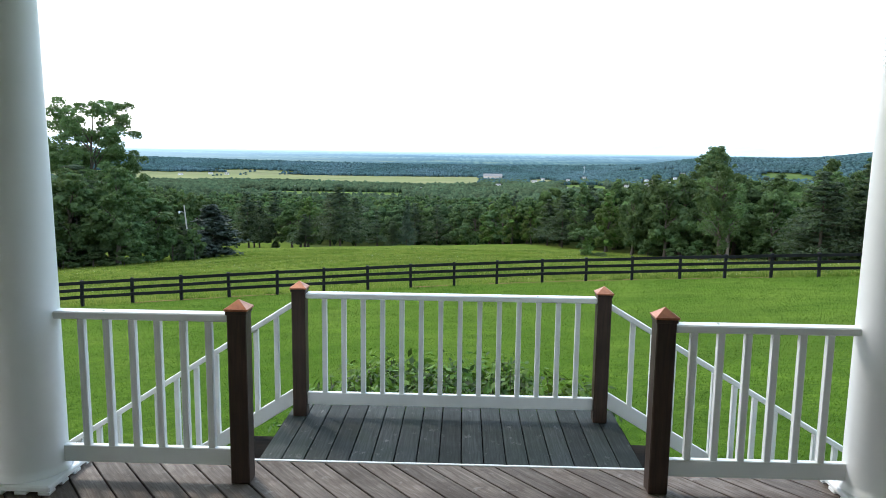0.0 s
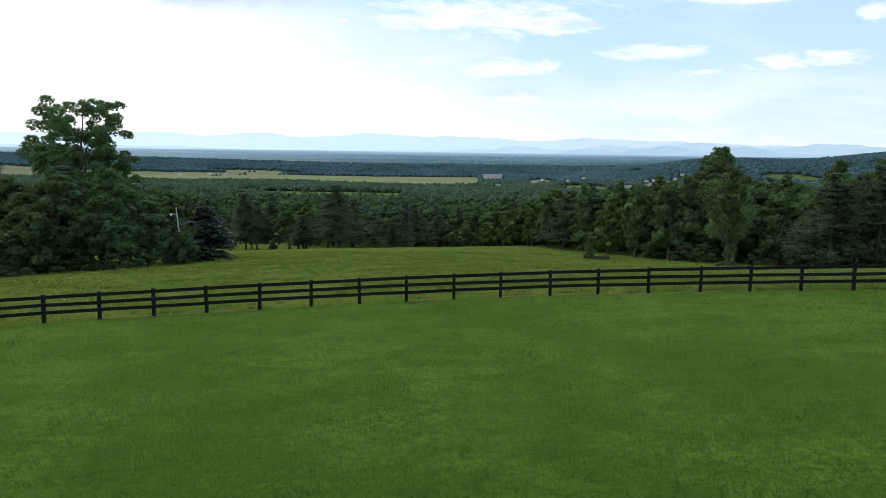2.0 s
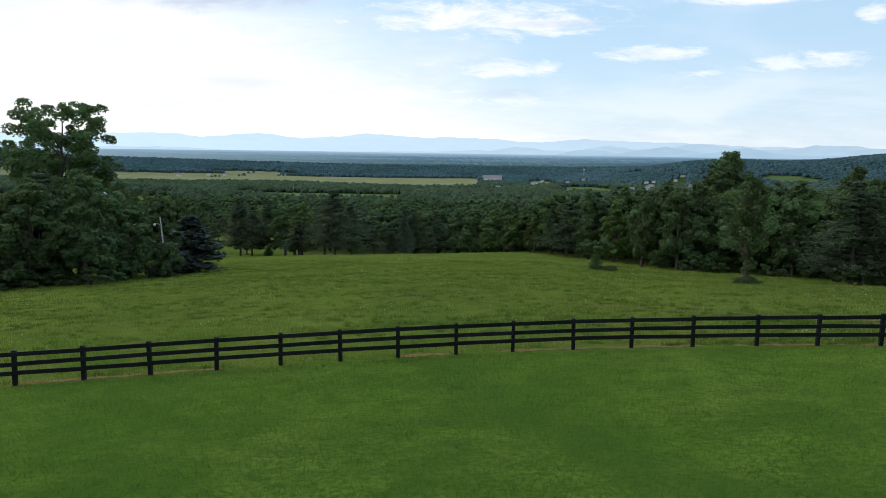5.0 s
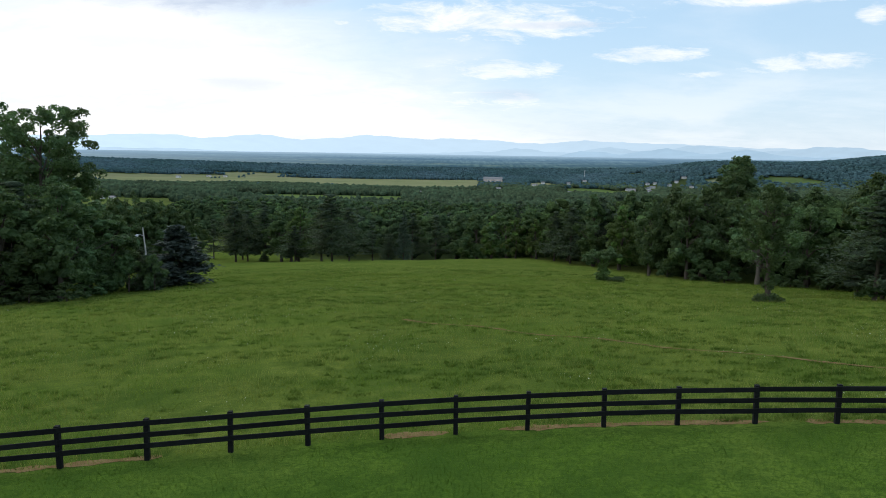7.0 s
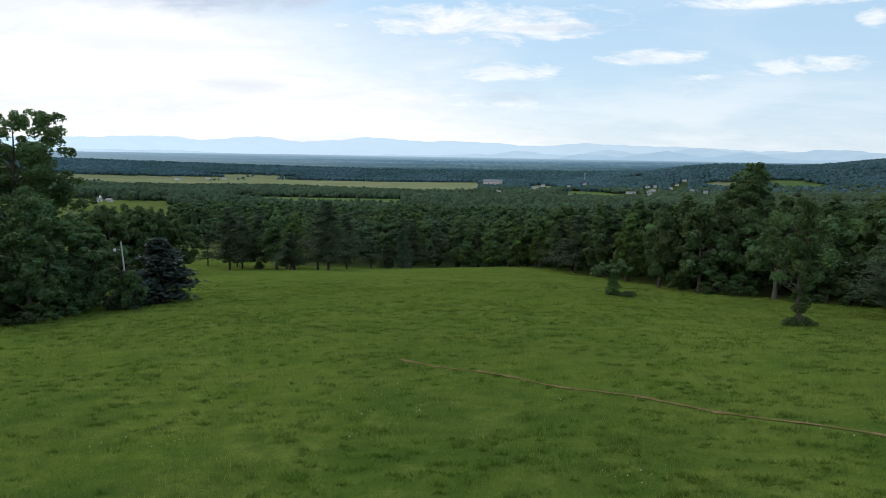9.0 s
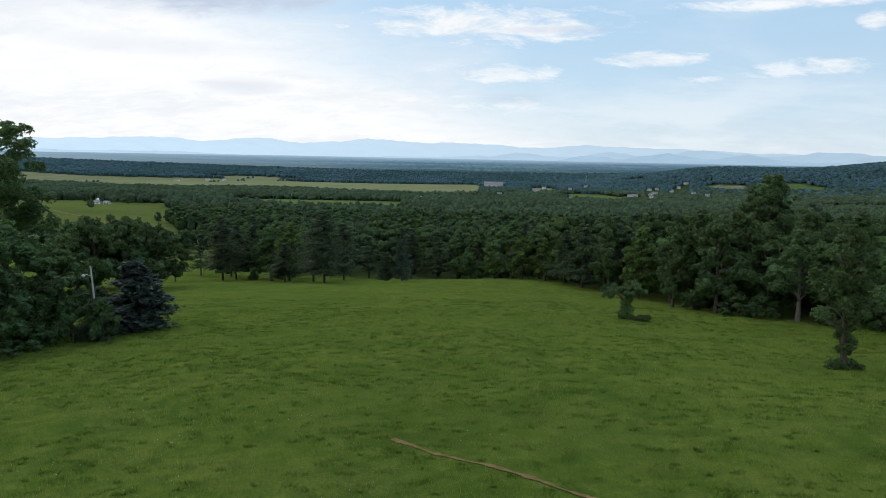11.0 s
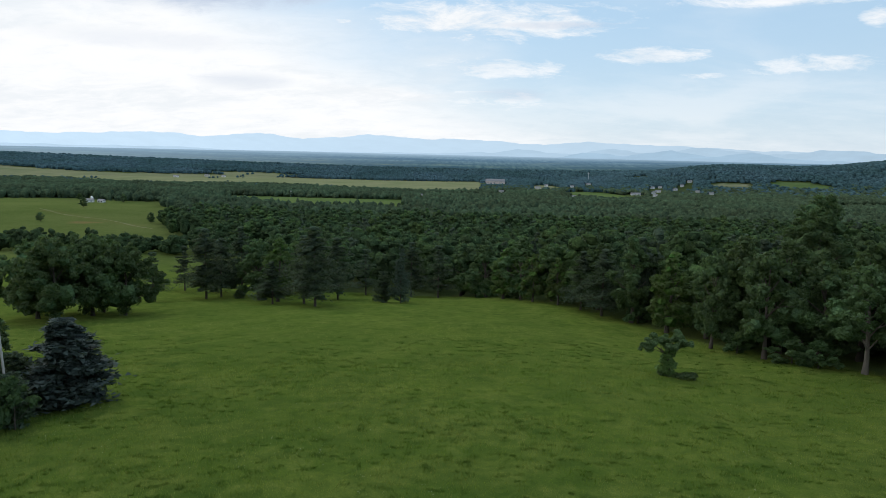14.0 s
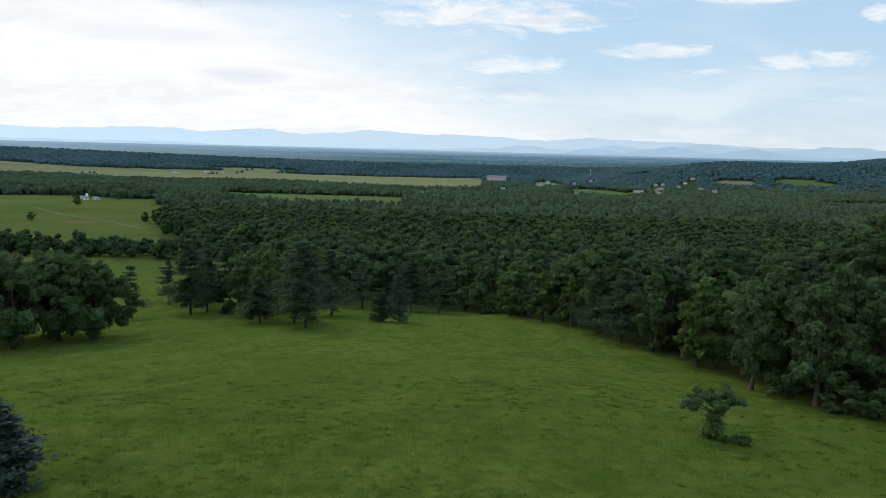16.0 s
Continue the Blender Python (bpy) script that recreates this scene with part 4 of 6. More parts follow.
KINDS = {
    "broad_a": lambda: tree_thing("tree", broad_tree(11, 20, 15, 1.0, 5400, 0.30, LEAF, BARK, 19, taper=0.5), "tall dark green broad-leaved tree at the wood's edge", "tree", "woodland edge trees"),
    "broad_b": lambda: tree_thing("tree", broad_tree(12, 18, 13.5, 0.4, 5200, 0.30, LEAF, BARK, 18, taper=0.4), "full dark green broad-leaved tree at the wood's edge", "tree", "woodland edge trees"),
    "broad_c": lambda: tree_thing("tree", broad_tree(13, 22, 14.5, 1.5, 5400, 0.30, LEAF, BARK, 20, taper=0.6), "tall leafy tree beside the pasture", "tree", "woodland edge trees"),
    "bright_a": lambda: tree_thing("tree", broad_tree(21, 17, 12, 0.6, 5000, 0.28, LEAF_BRIGHT, BARK, 16), "bright green young tree at the wood's edge", "tree", "bright edge trees"),
    "bright_b": lambda: tree_thing("tree", broad_tree(22, 14, 12, 0.4, 4400, 0.27, LEAF_BRIGHT, BARK, 14, taper=0.4), "low bright green tree at the wood's edge", "tree", "bright edge trees"),
    "poplar": lambda: tree_thing("tree", broad_tree(31, 31, 17.5, 5, 14000, 0.28, LEAF, BARK, 40, taper=0.46, thick=0.014), "very tall pointed tree standing over the wood", "tree"),
    "open_oak": lambda: tree_thing("tree", broad_tree(41, 26.5, 18, 11.5, 17000, 0.21, LEAF, BARK, 38, taper=0.18, gaps=0.30, thick=0.012), "tall old tree with an open crown and sky gaps", "tree"),
    "spread_oak": lambda: tree_thing("tree", broad_tree(42, 17, 18, 1.2, 8000, 0.30, LEAF, BARK, 26, taper=0.35), "wide spreading dark green oak in the pasture", "tree", "pasture oaks"),
    "pale_trunk": lambda: tree_thing("tree", broad_tree(43, 19, 15, 4.5, 6000, 0.28, LEAF, BARK_PALE, 16, taper=0.45), "green tree with a bare pale trunk at the wood's edge", "tree"),
    "pine_a": lambda: tree_thing("pine_tree", conifer(51, 20, 15, 3.2, 19, 13500, 0.27, NEEDLE, BARK, 0.06, 0.15, 0.36), "dark green pine with a bare lower trunk", "pine tree", "pasture pines"),
    "pine_b": lambda: tree_thing("pine_tree", conifer(52, 17, 11, 2.8, 14, 10000, 0.25, NEEDLE, BARK, 0.03, 0.14, 0.42), "slim dark pine with ragged layered branches", "pine tree", "pasture pines"),
    "spruce": lambda: tree_thing("spruce_tree", conifer(53, 10, 8.0, 0.7, 22, 16000, 0.29, SPRUCE, BARK, 0.12, 0.20, 0.2, 0.016), "blue-green spruce with branches to the grass", "spruce tree"),
    "cedar": lambda: tree_thing("cedar_tree", conifer(54, 10, 6, 0.4, 24, 7500, 0.21, CEDAR, BARK, -0.15, 0.12, 0.15, 0.014), "grey-green cedar in the pasture", "cedar tree", "pasture cedars"),
    "dark_cedar": lambda: tree_thing("cedar_tree", conifer(55, 8, 6, 0.2, 20, 7500, 0.21, NEEDLE, BARK, -0.2, 0.30, 0.12, 0.014), "round dark cedar in the pasture", "cedar tree", "pasture cedars"),
    "thicket": lambda: tree_thing("bush", broad_tree(61, 5, 6, 0.1, 1200, 0.27, LEAF, BARK, 7, taper=0.3), "dense green undergrowth bush", "bush", "undergrowth"),
}

# left group round the pole
plant("open_oak", -69.8, 130.0, 1.19, 1.30, 20)
for kind, x, y, hgh, wid in (("broad_b", -66.4, 110.4, 0.80, 1.1), ("broad_a", -71, 110, 0.80, 1.1), ("broad_b", -60.5, 104, 0.88, 1.0), ("broad_a", -54.5, 107, 0.80, 0.9), ("broad_c", -64.5, 103, 0.58, 0.9), ("broad_a", -62, 120, 0.92, 1.05), ("broad_c", -56, 114, 0.74, 1.0),
                             ("broad_b", -56, 124, 0.72, 0.85), ("broad_a", -57.6, 128, 0.62, 0.8), ("dark_cedar", -50.5, 124.5, 0.85, 1.0), ("thicket", -46.3, 117.4, 1.15, 0.85), ("dark_cedar", -47.4, 118.6, 0.70, 0.9), ("thicket", -50.0, 117.0, 1.2, 1.1), ("thicket", -60, 106.5, 0.9, 1.2), ("thicket", -54, 116, 0.9, 1.2),
                             ("broad_a", -72, 126, 0.85, 1.1), ("broad_c", -68, 132, 0.72, 1.1), ("broad_b", -80, 118, 0.80, 1.3), ("broad_a", -88, 135, 0.8, 1.2), ("thicket", -68, 108, 0.8, 1.2), ("broad_c", -76, 112, 0.8, 1.2), ("pine_a", -64, 113, 0.85, 1.1)):
    plant(kind, x, y, hgh, wid)
for x, y, s, w in ((-52.5, 104.5, 0.55, 1.0), (-56.5, 103.0, 0.5, 1.1), (-60.5, 101.8, 0.55, 1.1), (-65.0, 101.0, 0.6, 1.2), (-70.0, 104.0, 0.7, 1.3), (-58.5, 109.5, 0.7, 1.2), (-64.0, 107.0, 0.7, 1.2), (-53.0, 111.5, 0.6, 1.0)):
    plant("thicket", x, y, s, w)
plant("spruce", -46.7, 127.4, 1.02, 1.62)
# spreading grove and pines down the pasture
for x, y, s in ((-94, 206, 1.15), (-91, 217, 1.18), (-84, 219, 1.08), (-102, 212, 1.15), (-93, 226, 1.2), (-104, 222, 1.15)):
    plant("spread_oak", x, y, s)
for kind, x, y, s, w in (("pine_b", -95.8, 260.6, 0.92, 0.95), ("pine_b", -103, 303, 1.0, 1.1), ("pine_a", -84.8, 274.5, 1.15, 1.3), ("pine_a", -90.4, 301, 0.95, 1.1), ("pine_a", -78, 290, 1.2, 1.3), ("pine_a", -83, 284, 1.0, 1.1), ("pine_a", -56.6, 249.7, 0.62, 0.95), ("bright_a", -58, 262, 1.2, 1.2), ("broad_a", -68, 300, 1.1, 1.3),
                         ("pine_a", -42.4, 239.7, 1.1, 1.35), ("pine_a", -48, 252, 1.0, 1.2), ("broad_b", -66, 268, 1.1, 1.2), ("pine_b", -37.1, 301, 1.0, 1.3), ("pine_b", -10.6, 283.5, 1.06, 1.2), ("pine_a", -20, 290, 0.95, 1.1), ("pine_a", -42, 272, 1.0, 1.1), ("broad_a", -66, 282, 1.0, 1.2)):
    plant(kind, x, y, s, w)
plant("dark_cedar", -74.6, 277, 0.55, 0.75)
plant("dark_cedar", -25.6, 254.2, 1.15, 1.15)
plant("cedar", -20.3, 252.5, 1.7, 1.2)
# the pasture's edge round to the right
for kind, x, y, s, w in (("bright_b", 2.0, 288, 0.68, 0.95), ("broad_b", -3, 296, 0.9, 1.2), ("bright_a", 10.4, 270, 0.98, 1.2), ("broad_a", 5, 286, 0.9, 1.2), ("bright_b", 17.4, 253, 1.02, 0.95), ("broad_c", 15, 264, 0.9, 1.2), ("bright_a", 23.3, 243.5, 0.80, 0.8), ("broad_b", 23, 254, 0.95, 1.1),
                         ("pine_a", 28, 233.5, 0.78, 0.9), ("pine_a", 31.5, 223.5, 0.84, 1.1), ("broad_a", 33, 235, 0.9, 1.1), ("broad_c", 36.2, 213.5, 0.95, 0.9), ("pine_a", 39, 219, 1.0, 1.1), ("bright_a", 41.2, 201, 1.06, 1.2), ("broad_b", 47, 195, 0.85, 1.0), ("broad_b", 44.2, 183, 1.05, 0.80), ("broad_c", 50, 186, 1.0, 1.0),
                         ("broad_b", 50, 174, 1.10, 1.1), ("broad_a", 56, 181, 1.1, 1.1), ("broad_b", 60, 175, 1.0, 1.1), ("broad_a", 68, 176, 1.1, 1.2), ("broad_c", 75, 170, 1.0, 1.2), ("broad_b", 70, 160, 0.95, 1.1),
                         ("broad_a", 80, 156, 1.2, 1.15), ("pine_a", 90, 148, 1.2, 1.3), ("broad_b", 97, 146, 1.3, 1.3), ("broad_c", 92, 160, 1.15, 1.2), ("broad_a", 106, 150, 1.25, 1.3), ("pine_a", 61.5, 120.5, 0.84, 1.2), ("pine_a", 68, 118, 0.9, 1.2), ("pine_b", 66, 126, 0.95, 1.3),
                         ("broad_a", 78, 128, 1.1, 1.15), ("broad_b", 74, 142, 1.1, 1.15), ("broad_b", 86, 132, 1.2, 1.25), ("pine_a", 80, 112, 1.05, 1.2), ("broad_a", 94, 122, 1.15, 1.25), ("broad_c", 46, 214, 1.0, 1.1), ("broad_a", 56, 200, 1.05, 1.2), ("broad_b", 64, 190, 1.1, 1.2)):
    plant(kind, x, y, s, w)
plant("poplar", 68.5, 196, 1.0, 1.1)
plant("pale_trunk", 61.5, 163.5, 0.93, 1.05, 40)
for x, y in ((47, 178), (56, 167), (66, 158), (75, 150), (84, 140), (63, 120), (38, 214), (32, 234), (53, 170), (71, 153), (92, 133), (27, 249), (14, 268), (5, 280), (88, 128), (100, 128), (76, 122)):
    plant("thicket", x, y, RNG.uniform(0.6, 1.0), RNG.uniform(1.0, 1.5))


def vine_tree():
    """The lone old tree in the pasture: a stout trunk and upright stems wrapped in creeper, some bare dead boughs."""
    rng = np.random.default_rng(77)
    pieces = [tube([(0, 0, -0.4), (0.1, 0, 1.2), (0.0, 0.1, 3.0), (-0.1, 0, 6.0), (0.2, 0, 10), (0.1, 0, 13.5)], (0.50, 0.34, 0.30, 0.26, 0.18, 0.08), 10)]
    lobes = [(0, 0, 0.4, 0.9), (0.9, 0.3, 0.4, 0.8), (-1.0, -0.2, 0.4, 0.8), (1.9, 0.0, 0.2, 0.5)]
    for z in np.arange(2.0, 14.5, 0.48):
        for _ in range(2):
            a = rng.uniform(0, 6.28)
            q = rng.uniform(0.2, 1.0) * (1.0 + 1.0 * np.sin(np.pi * min(1, z / 13))) * min(1, 0.3 + z / 7)
            lobes.append((np.cos(a) * q, np.sin(a) * q, z, rng.uniform(0.35, 0.75)))
    for a, z, up, ln in ((0.4, 5, 3.5, 3.0), (2.6, 6, 3.8, 3.2), (4.0, 7, 3.0, 2.5), (5.4, 8, 4.0, 2.2), (1.5, 9, 4.0, 2.0)):
        tip = (np.cos(a) * ln, np.sin(a) * ln, z + up)
        pieces.append(limb((0, 0, z), tip, 0.2, 0.06, rng))
        for s in np.linspace(0.3, 1, 6):
            lobes.append((tip[0] * s + rng.normal() * 0.2, tip[1] * s + rng.normal() * 0.2, z + up * s, rng.uniform(0.45, 0.9)))
    airy = []
    for _ in range(34):
        a, z, q = rng.uniform(0, 6.28), rng.uniform(5, 13.5), rng.uniform(1.2, 4.6)
        q *= 1 - 0.5 * abs(z - 9) / 6
        airy.append((np.cos(a) * q, np.sin(a) * q, z, rng.uniform(0.6, 1.1)))
        pieces.append(limb((0, 0, z - 1.5), airy[-1][:3], 0.07, 0.02, rng))
    dead = []
    for a, z, up, ln in ((3.3, 4.5, 2.2, 3.4), (3.0, 6.5, 1.6, 3.0), (0.1, 5.0, 1.5, 2.8)):
        tip = np.array((np.cos(a) * ln, np.sin(a) * ln, z + up))
        dead.append(limb((0, 0, z), tip, 0.07, 0.02, rng, 0.12))
        for s in (0.5, 0.7, 0.85):
            at = np.array((0, 0, z)) + (tip - (0, 0, z)) * s
            dead.append(limb(at, at + rng.normal(size=3) * 0.8 + (0, 0, 0.5), 0.025, 0.010, rng))
    ob = tagged(new("tree"), "gnarled pasture tree wrapped in dark creeper with dead boughs", "tree")
    part("trunk", mesh_np("trunk", *joined(pieces), BARK, True), ob)
    part("dead_bough", mesh_np("dead_bough", *joined(dead), BARK_PALE, True), ob, None, "bare grey dead boughs")
    part("crown", crown_mesh("crown", rng, lobes, 8500, 0.20, LEAF_DARK, 0.6), ob)
    part("outer_bough", mesh_np("outer_bough", *crown_cards(rng, airy, 2600, 0.17), LEAF), ob, None, "airy leafy outer boughs")
    ob.matrix_basis = Matrix.Translation((38.2, 103.4, float(height(38.2, 103.4))))


vine_tree()


def pasture_sapling():
    """The small leaning tree with a spread flat crown, a creeper-clad stem and brambles at its foot."""
    rng = np.random.default_rng(78)
    pieces = [tube([(-0.2, 0, -0.3), (0.1, 0, 1.6), (-0.3, 0, 3.2), (0.0, 0, 5.2)], (0.26, 0.2, 0.17, 0.1), 8)]
    lobes = []
    for a, ln, z in ((0.1, 2.4, 5.7), (0.7, 1.6, 6.9), (2.2, 1.8, 6.3), (3.1, 4.2, 5.0), (3.4, 3.2, 5.7), (2.8, 2.6, 6.2), (4.6, 1.5, 5.6), (5.5, 2.0, 6.3), (0.0, 0.8, 7.2), (1.6, 0.6, 6.4)):
        tip = np.array((np.cos(a) * ln, np.sin(a) * ln, z))
        pieces.append(limb((-0.1, 0, 3.4), tip, 0.09, 0.03, rng))
        for _ in range(6):
            s = rng.uniform(0.55, 1.12)
            at = np.array((-0.1, 0, 4.4)) + (tip - (-0.1, 0, 4.4)) * s + rng.normal(size=3) * (0.45, 0.45, 0.30)
            lobes.append((*at, rng.uniform(0.25, 0.62)))
    stem = [(rng.normal() * 0.45 - 0.1, rng.normal() * 0.45, z, rng.uniform(0.6, 1.0)) for z in np.arange(0.6, 4.8, 0.3)]
    ob = tagged(new("tree"), "small lone tree with a flat leafy crown in the pasture", "tree")
    part("trunk", mesh_np("trunk", *joined(pieces), BARK, True), ob)
    part("crown", crown_mesh("crown", rng, lobes, 7600, 0.16, LEAF, 0.55), ob)
    part("creeper", mesh_np("creeper", *crown_cards(rng, stem, 1900, 0.18), LEAF_BRIGHT), ob, None, "green creeper on the stem")
    ob.matrix_basis = Matrix.LocRotScale((27.2, 151.6, float(height(27.2, 151.6))), None, (1.05, 1.05, 0.84))
    brush = tagged(new("bush"), "low bramble bush under the lone tree", "bush")
    rows = [(x, rng.normal() * 0.4, 0.35, rng.uniform(0.5, 0.8)) for x in np.linspace(-2.0, 2.4, 9)]
    part("stem", mesh_np("stem", *joined([limb((0, 0, -0.1), (r[0], r[1], 0.5), 0.03, 0.01, rng) for r in rows]), BARK), brush)
    part("leaves", mesh_np("leaves", *crown_cards(rng, rows, 1100, 0.16), LEAF), brush)
    brush.matrix_basis = Matrix.LocRotScale((27.9, 150.8, float(height(27.9, 150.8))), Euler((0, 0, -0.4)), None)


pasture_sapling()


def woods_interior():
    """The wood behind its edge trees, past counting: every tree a core toned dark for inner shade, and a coat of leaf
    sprays.
    """
    rng = np.random.default_rng(5)
    ax, ay = np.meshgrid(np.arange(-760, 760, 10.0), np.arange(105, 800, 10.0))
    x, y = ax.ravel() + rng.uniform(-3.6, 3.6, ax.size), ay.ravel() + rng.uniform(-3.6, 3.6, ax.size)
    keep = woods(x, y - 6) & woods(x, y) & (np.abs(x) < 0.70 * y + 35) & (rng.random(len(x)) < np.interp(y, (300, 800), (0.95, 0.62)))
    x, y = x[keep], y[keep]
    z = height(x, y)
    n = len(x)
    high = rng.uniform(12.5, 22.2, n) * (1 + 0.22 * smooth(0.46, 0.56, x / y) * smooth(260, 200, y)) * np.interp(y, (120, 260, 800), (0.95, 1.0, 0.95))
    wide = rng.uniform(9.0, 14.5, n) * np.interp(y, (300, 800), (1.0, 1.2))
    pick = rng.random(n)
    return x, y, z, high, wide, pick


def grove(rng, x, y, z, high, wide, clumps, shape, per, size, name, label, leaf, tip=0.0):
    """Many crowns in one mesh: each a tall body set with rounded clumps of packed leaves, and sprays standing off them. tip: how pointed they are."""
    n = len(x)
    k = np.arange(clumps)[None]
    f = 0.34 + 0.56 * ((k + rng.uniform(0.1, 0.9, (n, clumps))) / clumps)
    f[:, 0] = 0.40
    reach = np.sqrt(np.clip(1 - ((f - 0.42) / 0.62) ** 2, 0.05, 1)) * (1 - tip * f * 0.8)
    a = k * 2.4 + rng.uniform(0, 6.28, (n, 1)) + rng.uniform(-0.5, 0.5, (n, clumps))
    q = rng.uniform(0.40, 0.76, (n, clumps)) * reach * wide[:, None] / 2
    q[:, 0] = 0
    r = wide[:, None] * rng.uniform(0.15, 0.25, (n, clumps)) * (1 - 0.5 * tip * f)
    r[:, 0] = wide * 0.35 * (1 - 0.4 * tip)
    tall = np.where(k == 0, 0.41 * high[:, None], r * rng.uniform(0.65, 0.9, (n, clumps)))
    at = np.stack([x[:, None] + np.cos(a) * q, y[:, None] + np.sin(a) * q, z[:, None] + f * high[:, None]], -1).reshape(-1, 3)
    size3 = np.stack([r, r, tall], -1).reshape(-1, 3)
    ball_v, ball_f = shape
    v2 = (at[:, None] + ball_v[None] * rng.uniform(0.62, 1.20, (len(at), len(ball_v), 1)) * size3[:, None]).reshape(-1, 3)
    f2 = (ball_f[None] + (np.arange(len(at)) * len(ball_v))[:, None, None]).reshape(-1, 3)
    pick = (np.arange(n)[:, None] * clumps + rng.integers(0, clumps, (n, per))).ravel()
    way = rng.normal(size=(len(pick), 3)) + (0, 0, 0.5)
    way /= np.linalg.norm(way, axis=1, keepdims=True)
    v1, f1 = leaves(rng, at[pick] + way * size3[pick] * rng.uniform(0.9, 1.15, (len(pick), 1)), way + 0.6 * rng.normal(size=way.shape), size)
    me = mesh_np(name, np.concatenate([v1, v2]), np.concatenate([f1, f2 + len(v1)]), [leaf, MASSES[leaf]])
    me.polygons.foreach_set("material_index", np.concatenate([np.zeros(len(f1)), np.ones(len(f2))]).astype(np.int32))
    return tagged(new(name, me), label, "woods", kind="stuff")


wx, wy, wz, wh, ww, wp = woods_interior()
for lo, hi, leaf, label in ((0.0, 0.66, LEAF_WOOD_SHADED, "dense dark green mixed wood"), (0.66, 0.93, LEAF_WOOD_SHADED_LIGHT, "lighter green trees in the mixed wood"), (0.93, 1.01, NEEDLE, "dark pines in the mixed wood")):
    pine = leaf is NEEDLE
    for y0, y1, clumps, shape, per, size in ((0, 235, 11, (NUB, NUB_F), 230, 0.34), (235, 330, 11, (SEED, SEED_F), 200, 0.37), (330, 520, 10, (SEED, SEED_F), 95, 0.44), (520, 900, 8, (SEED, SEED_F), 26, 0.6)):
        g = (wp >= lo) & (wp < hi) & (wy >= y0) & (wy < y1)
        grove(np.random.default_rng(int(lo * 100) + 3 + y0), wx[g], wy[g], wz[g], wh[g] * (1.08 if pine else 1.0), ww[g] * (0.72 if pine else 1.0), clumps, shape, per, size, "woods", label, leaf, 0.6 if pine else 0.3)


VALLEY_HOUSES = ((451, 1976, 34, 5, SIDING), (489, 1923, 16, -20, WHITE), (613, 2178, 15, 30, WHITE), (656, 2257, 14, -10, WHITE), (659, 2118, 14, 12, SIDING), (675, 2049, 15, -25, WHITE), (650, 2620, 22, 0, WHITE), (732, 2640, 18, 15, WHITE),
                               (255, 2349, 14, 0, WHITE), (213, 2193, 20, -15, SIDING), (92, 1937, 16, 10, SIDING), (-105, 1692, 14, 20, WHITE), (-90, 1678, 12, -30, WHITE), (-960, 2404, 20, 0, WHITE), (-892, 2502, 20, 10, SIDING), (-837, 2511, 16, -10, SIDING), (948, 2560, 18, 20, WHITE), (259, 1784, 13, 0, WHITE), (560, 2230, 15, 20, WHITE), (585, 2240, 13, -10, WHITE), (700, 2330, 18, 5, SIDING), (400, 2420, 16, 12, WHITE), (330, 2300, 14, 0, WHITE), (520, 2060, 15, 35, WHITE), (545, 2110, 20, -5, SIDING))


